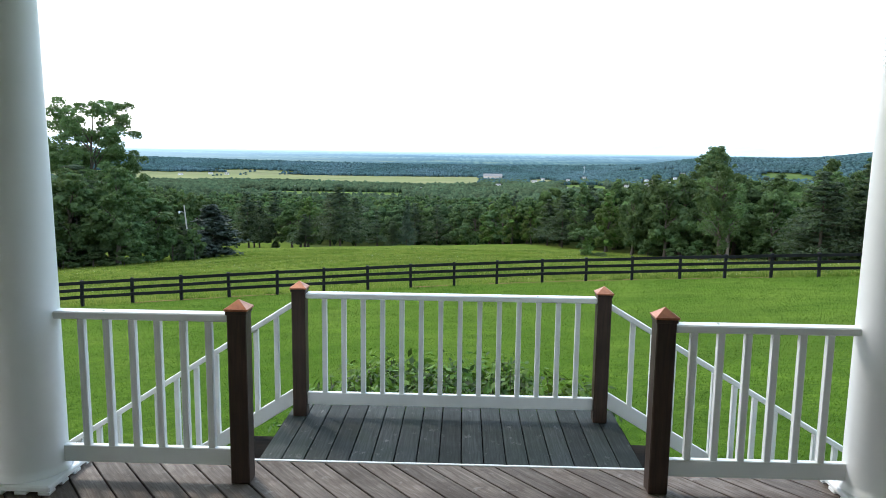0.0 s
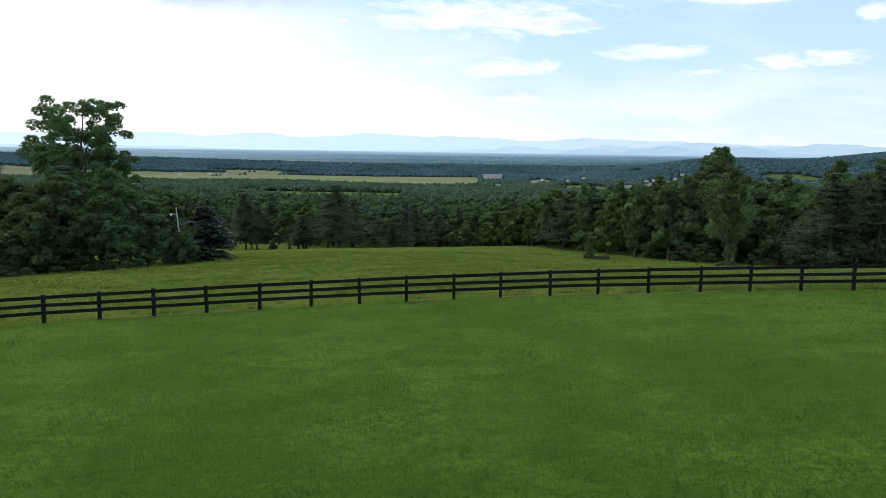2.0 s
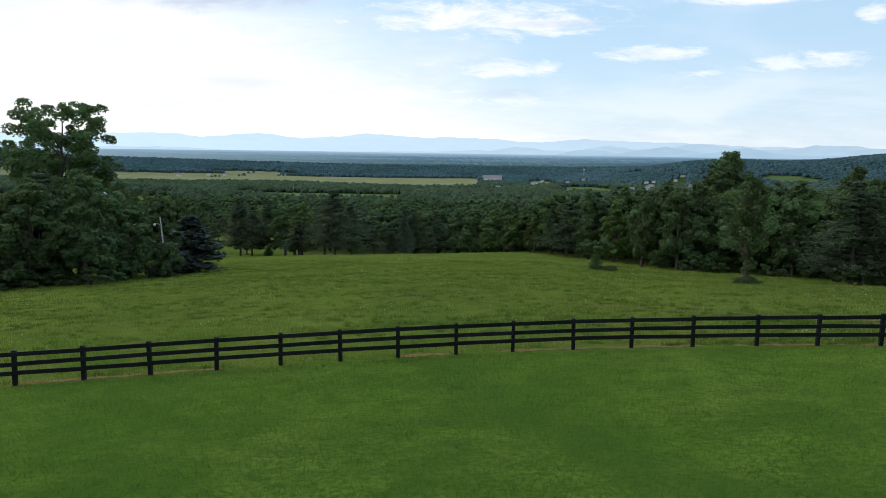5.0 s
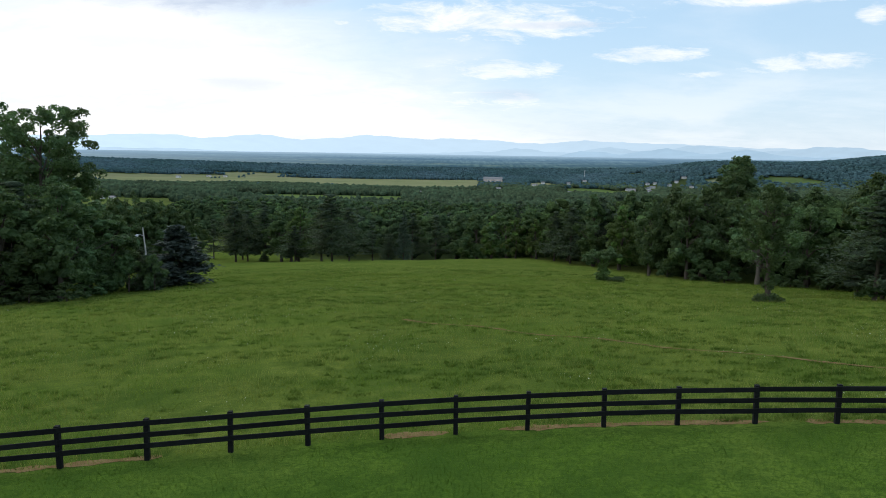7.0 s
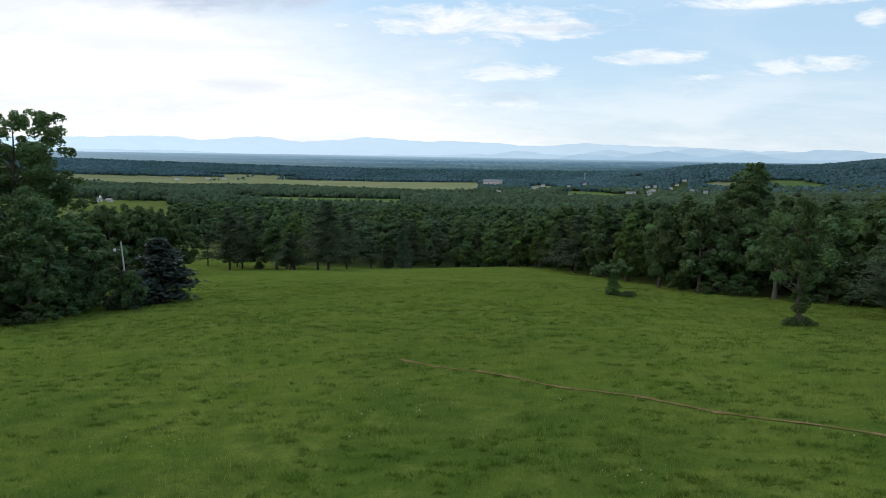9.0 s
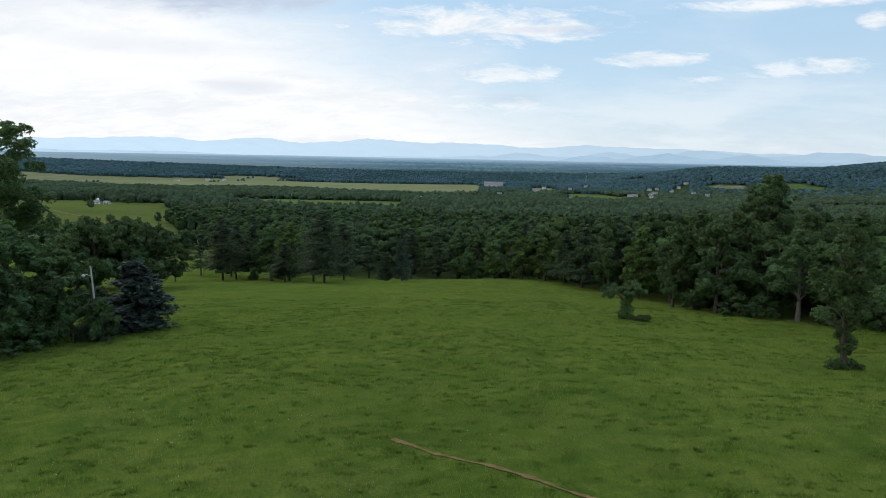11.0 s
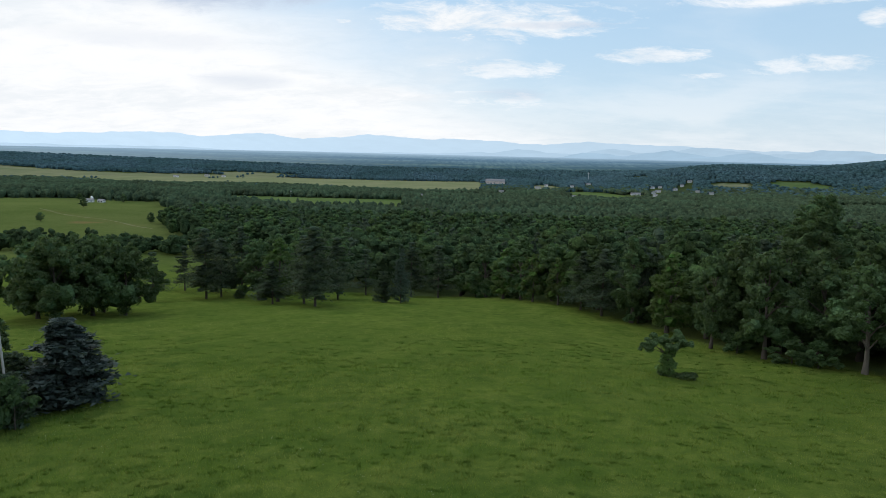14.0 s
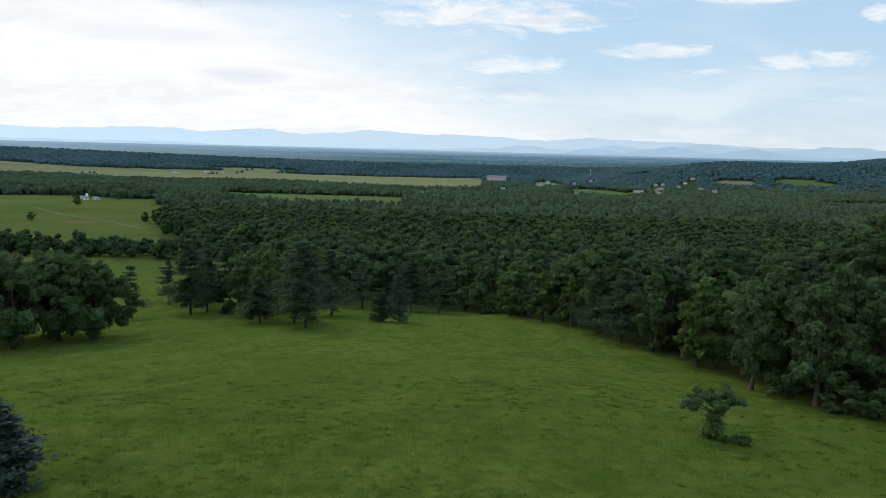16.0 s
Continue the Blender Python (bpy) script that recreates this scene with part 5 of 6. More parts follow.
def far_woods():
    """Woods and hedgerows across the valley: small uneven crowns, past counting."""
    rng = np.random.default_rng(9)
    k = 5
    a = np.linspace(0, 2 * np.pi, k, endpoint=False)
    s = np.arange(k)
    t = (s + 1) % k

    def crown(rings, tip):
        base = np.concatenate([np.stack([np.cos(a) * r, np.sin(a) * r, np.full(k, h)], -1) for r, h in rings] + [np.array([[0, 0, tip]])])
        low = range(0, k * (len(rings) - 1), k)
        top = k * (len(rings) - 1)
        return base, np.concatenate([np.stack([o + s, o + t, o + k + t], -1) for o in low] + [np.stack([o + s, o + k + t, o + k + s], -1) for o in low] + [np.stack([top + s, top + t, np.full(k, top + k)], -1)])

    full, plain = crown(((0.70, -0.9), (1.0, -0.05), (0.72, 0.58)), 0.92), crown(((0.92, -0.8), (0.86, 0.34)), 0.86)
    xs, ys = [], []
    y = 800.0
    while y < 3080:
        step = np.interp(y, (800, 1800, 3080), (7.0, 6.5, 7.0))
        xx = np.arange(-0.70 * y, 0.70 * y, step)
        xs.append(xx + rng.uniform(-0.45, 0.45, len(xx)) * step), ys.append(np.full(len(xx), y) + rng.uniform(-0.5, 0.5, len(xx)) * step * 2)
        y += np.interp(y, (800, 1800, 2600, 3080), (12, 22, 26, 30))
    x, y = np.concatenate(xs), np.concatenate(ys)
    ridge = height(x, y) > -70
    keep = woods(x, y) & (rng.random(len(x)) < 0.95) & ((np.hypot(x, y) < 3150) | ridge)
    # open yards in front of the houses and the warehouse
    for hx, hy, long, _, _ in VALLEY_HOUSES + ((98, 2480, 70, 0, None),):
        if hy < 2500:
            keep &= ~((np.abs(x - hx * y / hy) < long * 0.6 + 4) & (y > hy - 0.085 * hy) & (y < hy + 14))
    # lone trees and short hedges out in the fields
    hedge = (vnoise(x / 60, y / 200, 4) > 0.91) & (hay_field(x, y) | crop_field(x, y)) & (rng.random(len(x)) < 0.5) & (y > 1600)
    keep |= hedge & ((np.hypot(x, y) < 2910) | ridge)
    x, y = x[keep], y[keep]
    step = np.interp(y, (800, 1800, 3080), (7.0, 6.5, 7.0)) * rng.uniform(0.7, 1.5, len(x))
    n = len(x)
    z = height(x, y)
    lone = ~woods(x, y)
    spread = np.where(lone, 0.6, np.interp(y, (1200, 2000), (0.66, 0.85)))
    deep = np.where(lone, 0.6, np.interp(y, (1200, 2000), (1.0, 2.2)))
    high = rng.uniform(np.interp(y, (1200, 2000), (6, 9)), np.interp(y, (1200, 2000), (16, 13)), n) * np.where(lone, rng.uniform(0.4, 0.8, n), 1.0)
    for near, mat, label in ((True, FARLEAF, "dark green woods down in the valley"), (False, FARLEAF_HAZED, "distant woods and hedgerows across the valley, coloured with blue haze")):
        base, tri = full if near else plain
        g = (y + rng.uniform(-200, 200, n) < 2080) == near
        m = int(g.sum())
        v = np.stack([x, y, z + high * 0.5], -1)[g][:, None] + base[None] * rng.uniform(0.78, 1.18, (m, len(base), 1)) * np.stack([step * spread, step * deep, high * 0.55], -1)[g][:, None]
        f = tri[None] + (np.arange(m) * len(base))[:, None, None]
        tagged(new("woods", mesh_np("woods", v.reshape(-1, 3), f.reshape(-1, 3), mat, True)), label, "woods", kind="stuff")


far_woods()


def hedgerow():
    """The line of trees below the hill meadow."""
    rng = np.random.default_rng(15)
    n = 150
    x = np.linspace(-420, -122, n) + rng.uniform(-3, 3, n)
    y = 476 + 0.06 * (x + 130) + rng.uniform(-20, 20, n)
    grove(rng, x, y, height(x, y), rng.uniform(5, 14, n), rng.uniform(7, 14, n), 8, (SEED, SEED_F), 120, 0.36, "woods", "hedgerow trees below the hill meadow", LEAF_WOOD_SHADED)


hedgerow()
for kind, x, y, s, w in (("broad_b", -395, 700, 0.5, 0.8), ("broad_b", -300, 720, 0.6, 0.8), ("broad_a", -440, 860, 0.6, 0.9), ("broad_a", -462, 1002, 0.6, 0.9), ("broad_b", -540, 1035, 0.55, 0.8)):
    plant(kind, x, y, s, w)

# ---- porch ----
def clip_half(poly, a, b, c):
    """The part of a flat polygon where a * x + b * y <= c."""
    out = []
    for p, q in zip(poly, poly[1:] + poly[:1]):
        dp, dq = a * p[0] + b * p[1] - c, a * q[0] + b * q[1] - c
        if dp <= 0:
            out.append(p)
        if (dp < 0 < dq) or (dq < 0 < dp):
            t = dp / (dp - dq)
            out.append((p[0] + (q[0] - p[0]) * t, p[1] + (q[1] - p[1]) * t))
    return out


PORCH_X, PORCH_BACK, PORCH_EDGE = 6.0, -6.0, 0.25
porch = tagged(new("floor", box_mesh("floor", -PORCH_X, PORCH_BACK, -0.30, PORCH_X, PORCH_EDGE - 0.02, -0.032, TREAD, 0.0)), "porch floor of diagonal weathered brown boards", "floor", kind="structure")


def porch_boards():
    step, gap, ang = 0.1544, 0.009, radians(-50)
    ux, uy = math.cos(ang), math.sin(ang)
    nx, ny = -uy, ux
    span = 9.0
    for k in range(-60, 61):
        d0, d1 = k * step + gap / 2 + 0.058, (k + 1) * step - gap / 2 + 0.058
        poly = [(nx * d0 - ux * span, ny * d0 - uy * span), (nx * d0 + ux * span, ny * d0 + uy * span), (nx * d1 + ux * span, ny * d1 + uy * span), (nx * d1 - ux * span, ny * d1 - uy * span)]
        for a, b, c in ((1, 0, 4.2), (-1, 0, 4.2), (0, 1, PORCH_EDGE), (0, -1, 4.4)):
            poly = clip_half(poly, a, b, c) if poly else poly
        if len(poly) < 3:
            continue
        bm = bmesh.new()
        cx, cy = sum(p[0] for p in poly) / len(poly), sum(p[1] for p in poly) / len(poly)
        turn = Matrix.Rotation(-ang, 4, "Z")
        low = [bm.verts.new(turn @ Vector((p[0] - cx, p[1] - cy, -0.03))) for p in poly]
        top = [bm.verts.new(turn @ Vector((p[0] - cx, p[1] - cy, 0.0))) for p in poly]
        bm.faces.new(top)
        for i in range(len(poly)):
            j = (i + 1) % len(poly)
            bm.faces.new((low[i], low[j], top[j], top[i]))
        bmesh.ops.recalc_face_normals(bm, faces=bm.faces[:])
        bmesh.ops.bevel(bm, geom=[e for e in bm.edges if all(v.co.z > -0.01 for v in e.verts)], offset=0.003, segments=1, affect="EDGES")
        part("plank", from_bm("plank", bm, PLANK), porch, pose(cx, cy, RNG.uniform(-0.0012, 0.0012), 0, 0, math.degrees(ang)))


nosing = tagged(new("trim", box_mesh("trim", -1.30, PORCH_EDGE + 0.001, -0.030, 1.30, PORCH_EDGE + 0.022, 0.004, WHITE, 0.003)), "thin white edging strip along the porch floor", "trim", kind="structure")
tagged(new("trim", box_mesh("trim", -PORCH_X, PORCH_EDGE - 0.02, -0.32, PORCH_X, PORCH_EDGE, -0.034, WHITE, 0.003)), "white porch fascia board", "trim", kind="structure")
tagged(new("wall_south", box_mesh("wall_south", -9, -6.3, -2.2, 9, -6.0, 3.6, SIDING, 0.0)), "pale house wall behind the porch", "wall", kind="structure")
tagged(new("ceiling", box_mesh("ceiling", -9, -6.0, 3.30, 9, 0.55, 3.42, WHITE, 0.0)), "white porch ceiling", "ceiling", kind="structure")
tagged(new("beam", box_mesh("beam", -9, -0.22, 2.95, 9, 0.12, 3.298, WHITE, 0.01)), "white beam over the porch columns", "beam", kind="structure")
tagged(new("wall_base", box_mesh("wall_base", -PORCH_X, -0.20, -2.6, PORCH_X, -0.05, -0.302, SIDING, 0.0)), "skirting wall under the porch", "wall", kind="structure")

LAND_Z, LAND_X, LAND_BACK = -0.20, 1.265, 1.765
landing = tagged(new("floor", box_mesh("floor", -LAND_X + 0.02, PORCH_EDGE + 0.02, LAND_Z - 0.22, LAND_X - 0.02, LAND_BACK - 0.03, LAND_Z - 0.032, TREAD, 0.0)), "lower landing of grey weathered boards", "floor", kind="structure")


def landing_boards():
    n = 17
    step = 2 * LAND_X / n
    me = box_mesh("plank", -step / 2 + 0.004, PORCH_EDGE + 0.024, -0.03, step / 2 - 0.004, LAND_BACK, 0.0, PLANK_GREY, 0.003)
    for k in range(n):
        part("plank", me, landing, Matrix.Translation((-LAND_X + (k + 0.5) * step, RNG.uniform(-0.006, 0.006), LAND_Z + RNG.uniform(-0.0015, 0.0015))))


def newel(name_label, x, y, z, tall):
    """A square stained post with a copper pyramid cap."""
    ob = tagged(new("rail_post"), name_label, "post", "rail posts")
    w = 0.052
    shaft = part("shaft", box_mesh("shaft", -w, -w, 0, w, w, tall, POST_WOOD, 0.005), ob)
    bm = box_bm([(-w - 0.006, -w - 0.006, tall - 0.02, w + 0.006, w + 0.006, tall)], 0.003)
    part("collar", from_bm("collar", bm, POST_WOOD), ob)
    bm = box_bm([(-w - 0.012, -w - 0.012, tall, w + 0.012, w + 0.012, tall + 0.014)], 0.003)
    c = w + 0.008
    vs = [bm.verts.new(p) for p in ((-c, -c, tall + 0.013), (c, -c, tall + 0.013), (c, c, tall + 0.013), (-c, c, tall + 0.013), (0, 0, tall + 0.058))]
    for i in range(4):
        bm.faces.new((vs[i], vs[(i + 1) % 4], vs[4]))
    part("cap", from_bm("cap", bm, COPPER), ob, None, "copper pyramid post cap")
    ob.matrix_basis = Matrix.Translation((x, y, z))
    return ob


POSTS = ((-1.14, 0.0, 0.0, 0.972, "dark brown porch post with a copper cap"), (1.14, 0.0, 0.0, 0.972, "dark brown porch post with a copper cap"),
         (-1.165, 1.53, LAND_Z, 0.99, "dark brown landing post with a copper cap"), (1.12, 1.53, LAND_Z, 0.99, "dark brown landing post with a copper cap"))
for x, y, z, tall, lab in POSTS:
    newel(lab, x, y, z, tall)


def level_rail(x0, x1, y, floor, top, bars, first, last):
    """A white railing between two posts: hand rail, bottom board and upright bars."""
    ob = tagged(new("railing"), "white painted wooden railing with square balusters", "railing", "white railings")
    part("hand_rail", box_mesh("hand_rail", x0, -0.045, top - 0.042, x1, 0.045, top, WHITE, 0.007), ob)
    part("bottom_rail", box_mesh("bottom_rail", x0, -0.020, floor + 0.092, x1, 0.020, floor + 0.188, WHITE, 0.004), ob)
    me = box_mesh("baluster", -0.0185, -0.0185, floor + 0.186, 0.0185, 0.0185, top - 0.040, WHITE, 0.003)
    for k in range(bars):
        part("baluster", me, ob, Matrix.Translation((first + (last - first) * k / (bars - 1), 0, 0)))
    screw = box_mesh("screw", -0.006, -0.006, top - 0.001, 0.006, 0.006, top + 0.0015, SCREW, 0.001)
    for k in range(1, bars, 5):
        part("screw", screw, ob, Matrix.Translation((first + (last - first) * (k + 0.07 * k) / bars, RNG.uniform(-0.012, 0.012), 0)), "rusty dark screw head")
    ob.matrix_basis = Matrix.Translation((0, y, 0))
    return ob


level_rail(-2.15, -1.19, 0.0, 0.0, 0.952, 6, -2.005, -1.306)
level_rail(1.19, 2.17, 0.0, 0.0, 0.942, 6, 1.298, 2.013)
level_rail(-4.4, -2.47, 0.0, 0.0, 0.958, 12, -4.25, -2.62)
level_rail(2.50, 4.4, 0.0, 0.0, 0.955, 12, 2.65, 4.25)
level_rail(-1.112, 1.068, 1.53, -0.205, 0.762, 14, -0.976, 0.932)


def stair(side):
    """A flight that leaves the landing sideways, with its outer railing."""
    s = side
    steps, run, rise = 7, 0.28, 0.182
    ob = tagged(new("stairs"), "dark wooden porch steps leading down to the lawn", "stairs", "porch steps")
    for k in range(steps):
        x0, z0 = LAND_X + 0.004 + k * run, LAND_Z - (k + 1) * rise
        a, b = sorted((s * x0, s * (x0 + run + 0.02)))
        part("tread", box_mesh("tread", a, PORCH_EDGE + 0.05, z0 - 0.035, b, 1.52, z0, TREAD, 0.004), ob)
        a, b = sorted((s * (x0 + 0.0), s * (x0 + 0.018)))
        part("riser", box_mesh("riser", a, PORCH_EDGE + 0.06, z0 + 0.002, b, 1.50, z0 + rise - 0.037, TREAD, 0.002), ob)
    end = LAND_X + steps * run
    for y in (PORCH_EDGE + 0.03, 1.53):
        part("stringer", sheared_board("stringer", (s * LAND_X, y, LAND_Z - 0.26), (s * end, y, LAND_Z - 0.26 - steps * rise), 0.038, 0.20, TREAD), ob)
    slope = 0.645 if s < 0 else 0.595
    rail = tagged(new("stair_railing"), "white sloping stair railing with square balusters", "railing", "stair railings")
    x0, x1 = (1.215 if s < 0 else 1.170), end - 0.05
    top0, low0 = (0.690, 0.010) if s < 0 else (0.716, 0.036)

    def at(x, z0):
        return (s * x, 0.0, z0 - slope * (x - x0))
    part("hand_rail", sheared_board("hand_rail", at(x0, top0 - 0.022), at(x1, top0 - 0.022), 0.085, 0.044, WHITE), rail)
    part("bottom_rail", sheared_board("bottom_rail", at(x0, low0 - 0.065), at(x1, low0 - 0.065), 0.040, 0.125, WHITE), rail)
    me = box_mesh("baluster", -0.0185, -0.0185, low0 - 0.03, 0.0185, 0.0185, top0 - 0.04, WHITE, 0.003)
    x = 1.345
    while x < x1 - 0.05:
        part("baluster", me, rail, Matrix.Translation((s * x, 0, -slope * (x - x0))))
        x += 0.157
    rail.matrix_basis = Matrix.Translation((0, 1.53, 0))
    gz = float(height(s * (x1 + 0.06), 1.53))
    newel("dark brown post at the foot of the steps", s * (x1 + 0.06), 1.53, gz - 0.1, top0 - slope * (x1 - x0) - gz + 0.2)


stair(-1)
stair(1)


def column(x):
    """A round tapered porch column on a scalloped vented plinth."""
    ob = tagged(new("porch_column"), "round white porch column on a vented plinth", "column", "porch columns")
    prof = [(0.205, 0.052), (0.205, 0.066), (0.192, 0.075), (0.187, 0.10), (0.1875, 0.30), (0.186, 0.9), (0.181, 1.6), (0.170, 2.4), (0.163, 2.85), (0.185, 2.90), (0.19, 2.95)]
    n = 48
    a = np.linspace(0, 2 * np.pi, n, endpoint=False)
    v = np.concatenate([np.stack([np.cos(a) * r, np.sin(a) * r, np.full(n, z)], -1) for r, z in prof])
    i, j = np.meshgrid(np.arange(len(prof) - 1), np.arange(n), indexing="ij")
    k = (j + 1) % n
    f = np.stack([i * n + j, i * n + k, (i + 1) * n + k, (i + 1) * n + j], -1).reshape(-1, 4)
    part("shaft", mesh_np("shaft", v, f, COLUMN, True), ob)
    bm = box_bm([(-0.225, -0.225, 0.018, 0.225, 0.225, 0.051)], 0.008)
    part("plinth", from_bm("plinth", bm, COLUMN), ob)
    foot = box_mesh("foot", -0.032, -0.032, 0.0, 0.032, 0.032, 0.0185, COLUMN, 0.003)
    for fx in (-0.19, -0.063, 0.063, 0.19):
        for fy in (-0.19, 0.19):
            part("foot", foot, ob, Matrix.Translation((fx, fy, 0)))
    for fy in (-0.063, 0.063):
        for fx in (-0.19, 0.19):
            part("foot", foot, ob, Matrix.Translation((fx, fy, 0)))
    ob.matrix_basis = Matrix.Translation((x, -0.02, 0))


column(-2.322)
column(2.335)


def shrub_bed():
    """The leafy shrubs below the landing: each shrub its own stems and broad leaves."""
    for k, (x, y, top) in enumerate(((-1.10, 2.55, -0.26), (-0.76, 2.6, -0.21), (-0.32, 2.6, -0.17), (0.12, 2.7, -0.19), (0.55, 2.6, -0.18), (0.96, 2.6, -0.25), (-0.65, 3.15, -0.24), (0.45, 3.2, -0.24), (-0.1, 2.35, -0.30), (-0.62, 2.35, -0.32), (0.50, 2.32, -0.32), (0.95, 2.32, -0.38), (-0.1, 3.15, -0.24))):
        rng = np.random.default_rng(200 + k)
        g = float(height(x, y))
        tall = top - g
        pieces, centres, normals = [], [], []
        for _ in range(62):
            a, q = rng.uniform(0, 6.28), np.sqrt(rng.random()) * 0.48
            tip = np.array([np.cos(a) * q, np.sin(a) * q, tall * rng.uniform(0.78, 1.03) * (1 - 0.22 * q)])
            pieces.append(limb((np.cos(a) * 0.08, np.sin(a) * 0.08, -0.05), tip, 0.010, 0.003, rng, 0.06, 4))
            m = 95
            s = rng.uniform(0.25, 1.02, (m, 1)) ** 0.8
            centres.append(tip * s + rng.normal(size=(m, 3)) * 0.075)
            normals.append(np.array([np.cos(a) * 0.4, np.sin(a) * 0.4 - 0.1, 0.9]) + 0.45 * rng.normal(size=(m, 3)))
        ob = tagged(new("shrub"), "leafy green shrub planted below the landing", "shrub", "shrubs below the landing")
        part("stem", mesh_np("stem", *joined(pieces), BARK, True), ob)
        v, f = cards(rng, np.concatenate(centres), np.concatenate(normals), 0.046, 0.42)
        part("leaves", mesh_np("leaves", v, f, SHRUB), ob)
        ob.matrix_basis = Matrix.Translation((x, y, g))


shrub_bed()


# ---- fence ----
def fence_run():
    ob = tagged(new("fence"), "black three-board paddock fence across the grass", "fence")
    xs = [-12.45, -10.0, -7.56, -5.2, -2.85, -0.42, 2.0, 4.6, 7.1, 9.7, 12.35]
    for way, x in ((-1, xs[0]), (1, xs[-1])):
        while abs(x) < 60:
            slope = float(fence_y(x + way) - fence_y(x))
            x += way * 2.44 / math.hypot(1, slope)
            xs.append(x)
    xs.sort()
    post = box_mesh("post", -0.075, -0.075, -0.3, 0.075, 0.075, 1.36, FENCE, 0.008)
    pts = [(x, float(fence_y(x)), float(height(x, fence_y(x)))) for x in xs]
    for x, y, z in pts:
        part("post", post, ob, pose(x, y + 0.02, z, RNG.uniform(-1.2, 1.2), RNG.uniform(-1.2, 1.2), RNG.uniform(-4, 4)))
    for (xa, ya, za), (xb, yb, zb) in zip(pts, pts[1:]):
        for lift in (0.50, 0.86, 1.24):
            a = Vector((xa - 0.01, ya - 0.09, za + lift + RNG.uniform(-0.02, 0.02)))
            b = Vector((xb + 0.01, yb - 0.09, zb + lift + RNG.uniform(-0.02, 0.02)))
            part("board", beam_mesh("board", a, b, 0.030, 0.165, FENCE, 0.004), ob)


fence_run()


def lamp_pole():
    x, y = -48.2, 119.0
    z = float(height(x, y))
    ob = tagged(new("utility_pole"), "weathered grey wooden pole with a yard lamp", "utility pole")
    v, f = tube([(0.70, -0.6, -0.5), (0.42, -0.3, 3), (-0.1, 0.1, 7), (-0.45, 0.4, 9.6)], (0.15, 0.14, 0.12, 0.10), 10)
    part("pole", mesh_np("pole", v, f, POLE_WOOD, True), ob)
    arm = part("lamp_arm", mesh_np("lamp_arm", *tube([(-0.27, 0.25, 8.3), (-0.70, 0.1, 8.5), (-1.10, 0.0, 8.55)], (0.03, 0.03, 0.03), 8), STEEL, True), ob)
    bm = bmesh.new()
    bmesh.ops.create_cone(bm, cap_ends=True, segments=14, radius1=0.26, radius2=0.10, depth=0.22, matrix=Matrix.Translation((-1.20, 0, 8.48)))
    part("lamp_shade", from_bm("lamp_shade", bm, STEEL), arm)
    bm = bmesh.new()
    bmesh.ops.create_uvsphere(bm, u_segments=12, v_segments=8, radius=0.19, matrix=Matrix.Translation((-1.20, 0, 8.33)))
    part("lamp_bowl", from_bm("lamp_bowl", bm, LAMP_GLASS, True), arm, None, "pale glass lamp bowl")
    ob.matrix_basis = Matrix.Translation((x, y, z))


lamp_pole()


# ---- far buildings ----
def far_house(x, y, long, deep, tall, turn, wall=WHITE, roof=ROOFING, label="small white farmhouse in the valley", name="house", lift=0.0):
    ob = tagged(new(name), label, "building", "valley buildings")
    part("wall", from_bm("wall", box_bm([(-long / 2, -deep / 2, -2, long / 2, deep / 2, tall)]), wall), ob)
    bm = bmesh.new()
    e, r = 0.6, tall + deep * 0.32
    vs = [bm.verts.new(p) for p in ((-long / 2 - e, -deep / 2 - e, tall - 0.1), (long / 2 + e, -deep / 2 - e, tall - 0.1), (long / 2 + e, deep / 2 + e, tall - 0.1), (-long / 2 - e, deep / 2 + e, tall - 0.1), (-long / 2 - e, 0, r), (long / 2 + e, 0, r))]
    for q in ((0, 1, 5, 4), (2, 3, 4, 5), (0, 4, 3), (1, 2, 5), (3, 2, 1, 0)):
        bm.faces.new([vs[k] for k in q])
    part("roof", from_bm("roof", bm, roof), ob)
    n = max(2, int(long / 4))
    me = box_mesh("window", -0.6, -0.06, -0.8, 0.6, 0.0, 0.8, DARK_GLASS, 0.0)
    for k in range(n):
        part("window", me, ob, Matrix.Translation((-long / 2 + (k + 0.5) * long / n, -deep / 2 - 0.004, tall * 0.5)))
    ob.matrix_basis = Matrix.LocRotScale((x, y, float(height(x, y)) + lift), Euler((0, 0, radians(turn))), None)
    return ob


def silo(x, y, tall):
    ob = tagged(new("silo"), "pale round farm silo beside the farmhouse", "silo")
    n = 20
    a = np.linspace(0, 2 * np.pi, n, endpoint=False)
    prof = ((1.7, -2), (1.7, tall), (1.5, tall + 0.7), (0.8, tall + 1.3), (0.1, tall + 1.5))
    v = np.concatenate([np.stack([np.cos(a) * r, np.sin(a) * r, np.full(n, z)], -1) for r, z in prof])
    i, j = np.meshgrid(np.arange(4), np.arange(n), indexing="ij")
    k = (j + 1) % n
    f = np.stack([i * n + j, i * n + k, (i + 1) * n + k, (i + 1) * n + j], -1).reshape(-1, 4)
    part("drum", mesh_np("drum", v, f, WHITE, True), ob)
    ob.matrix_basis = Matrix.Translation((x, y, float(height(x, y))))


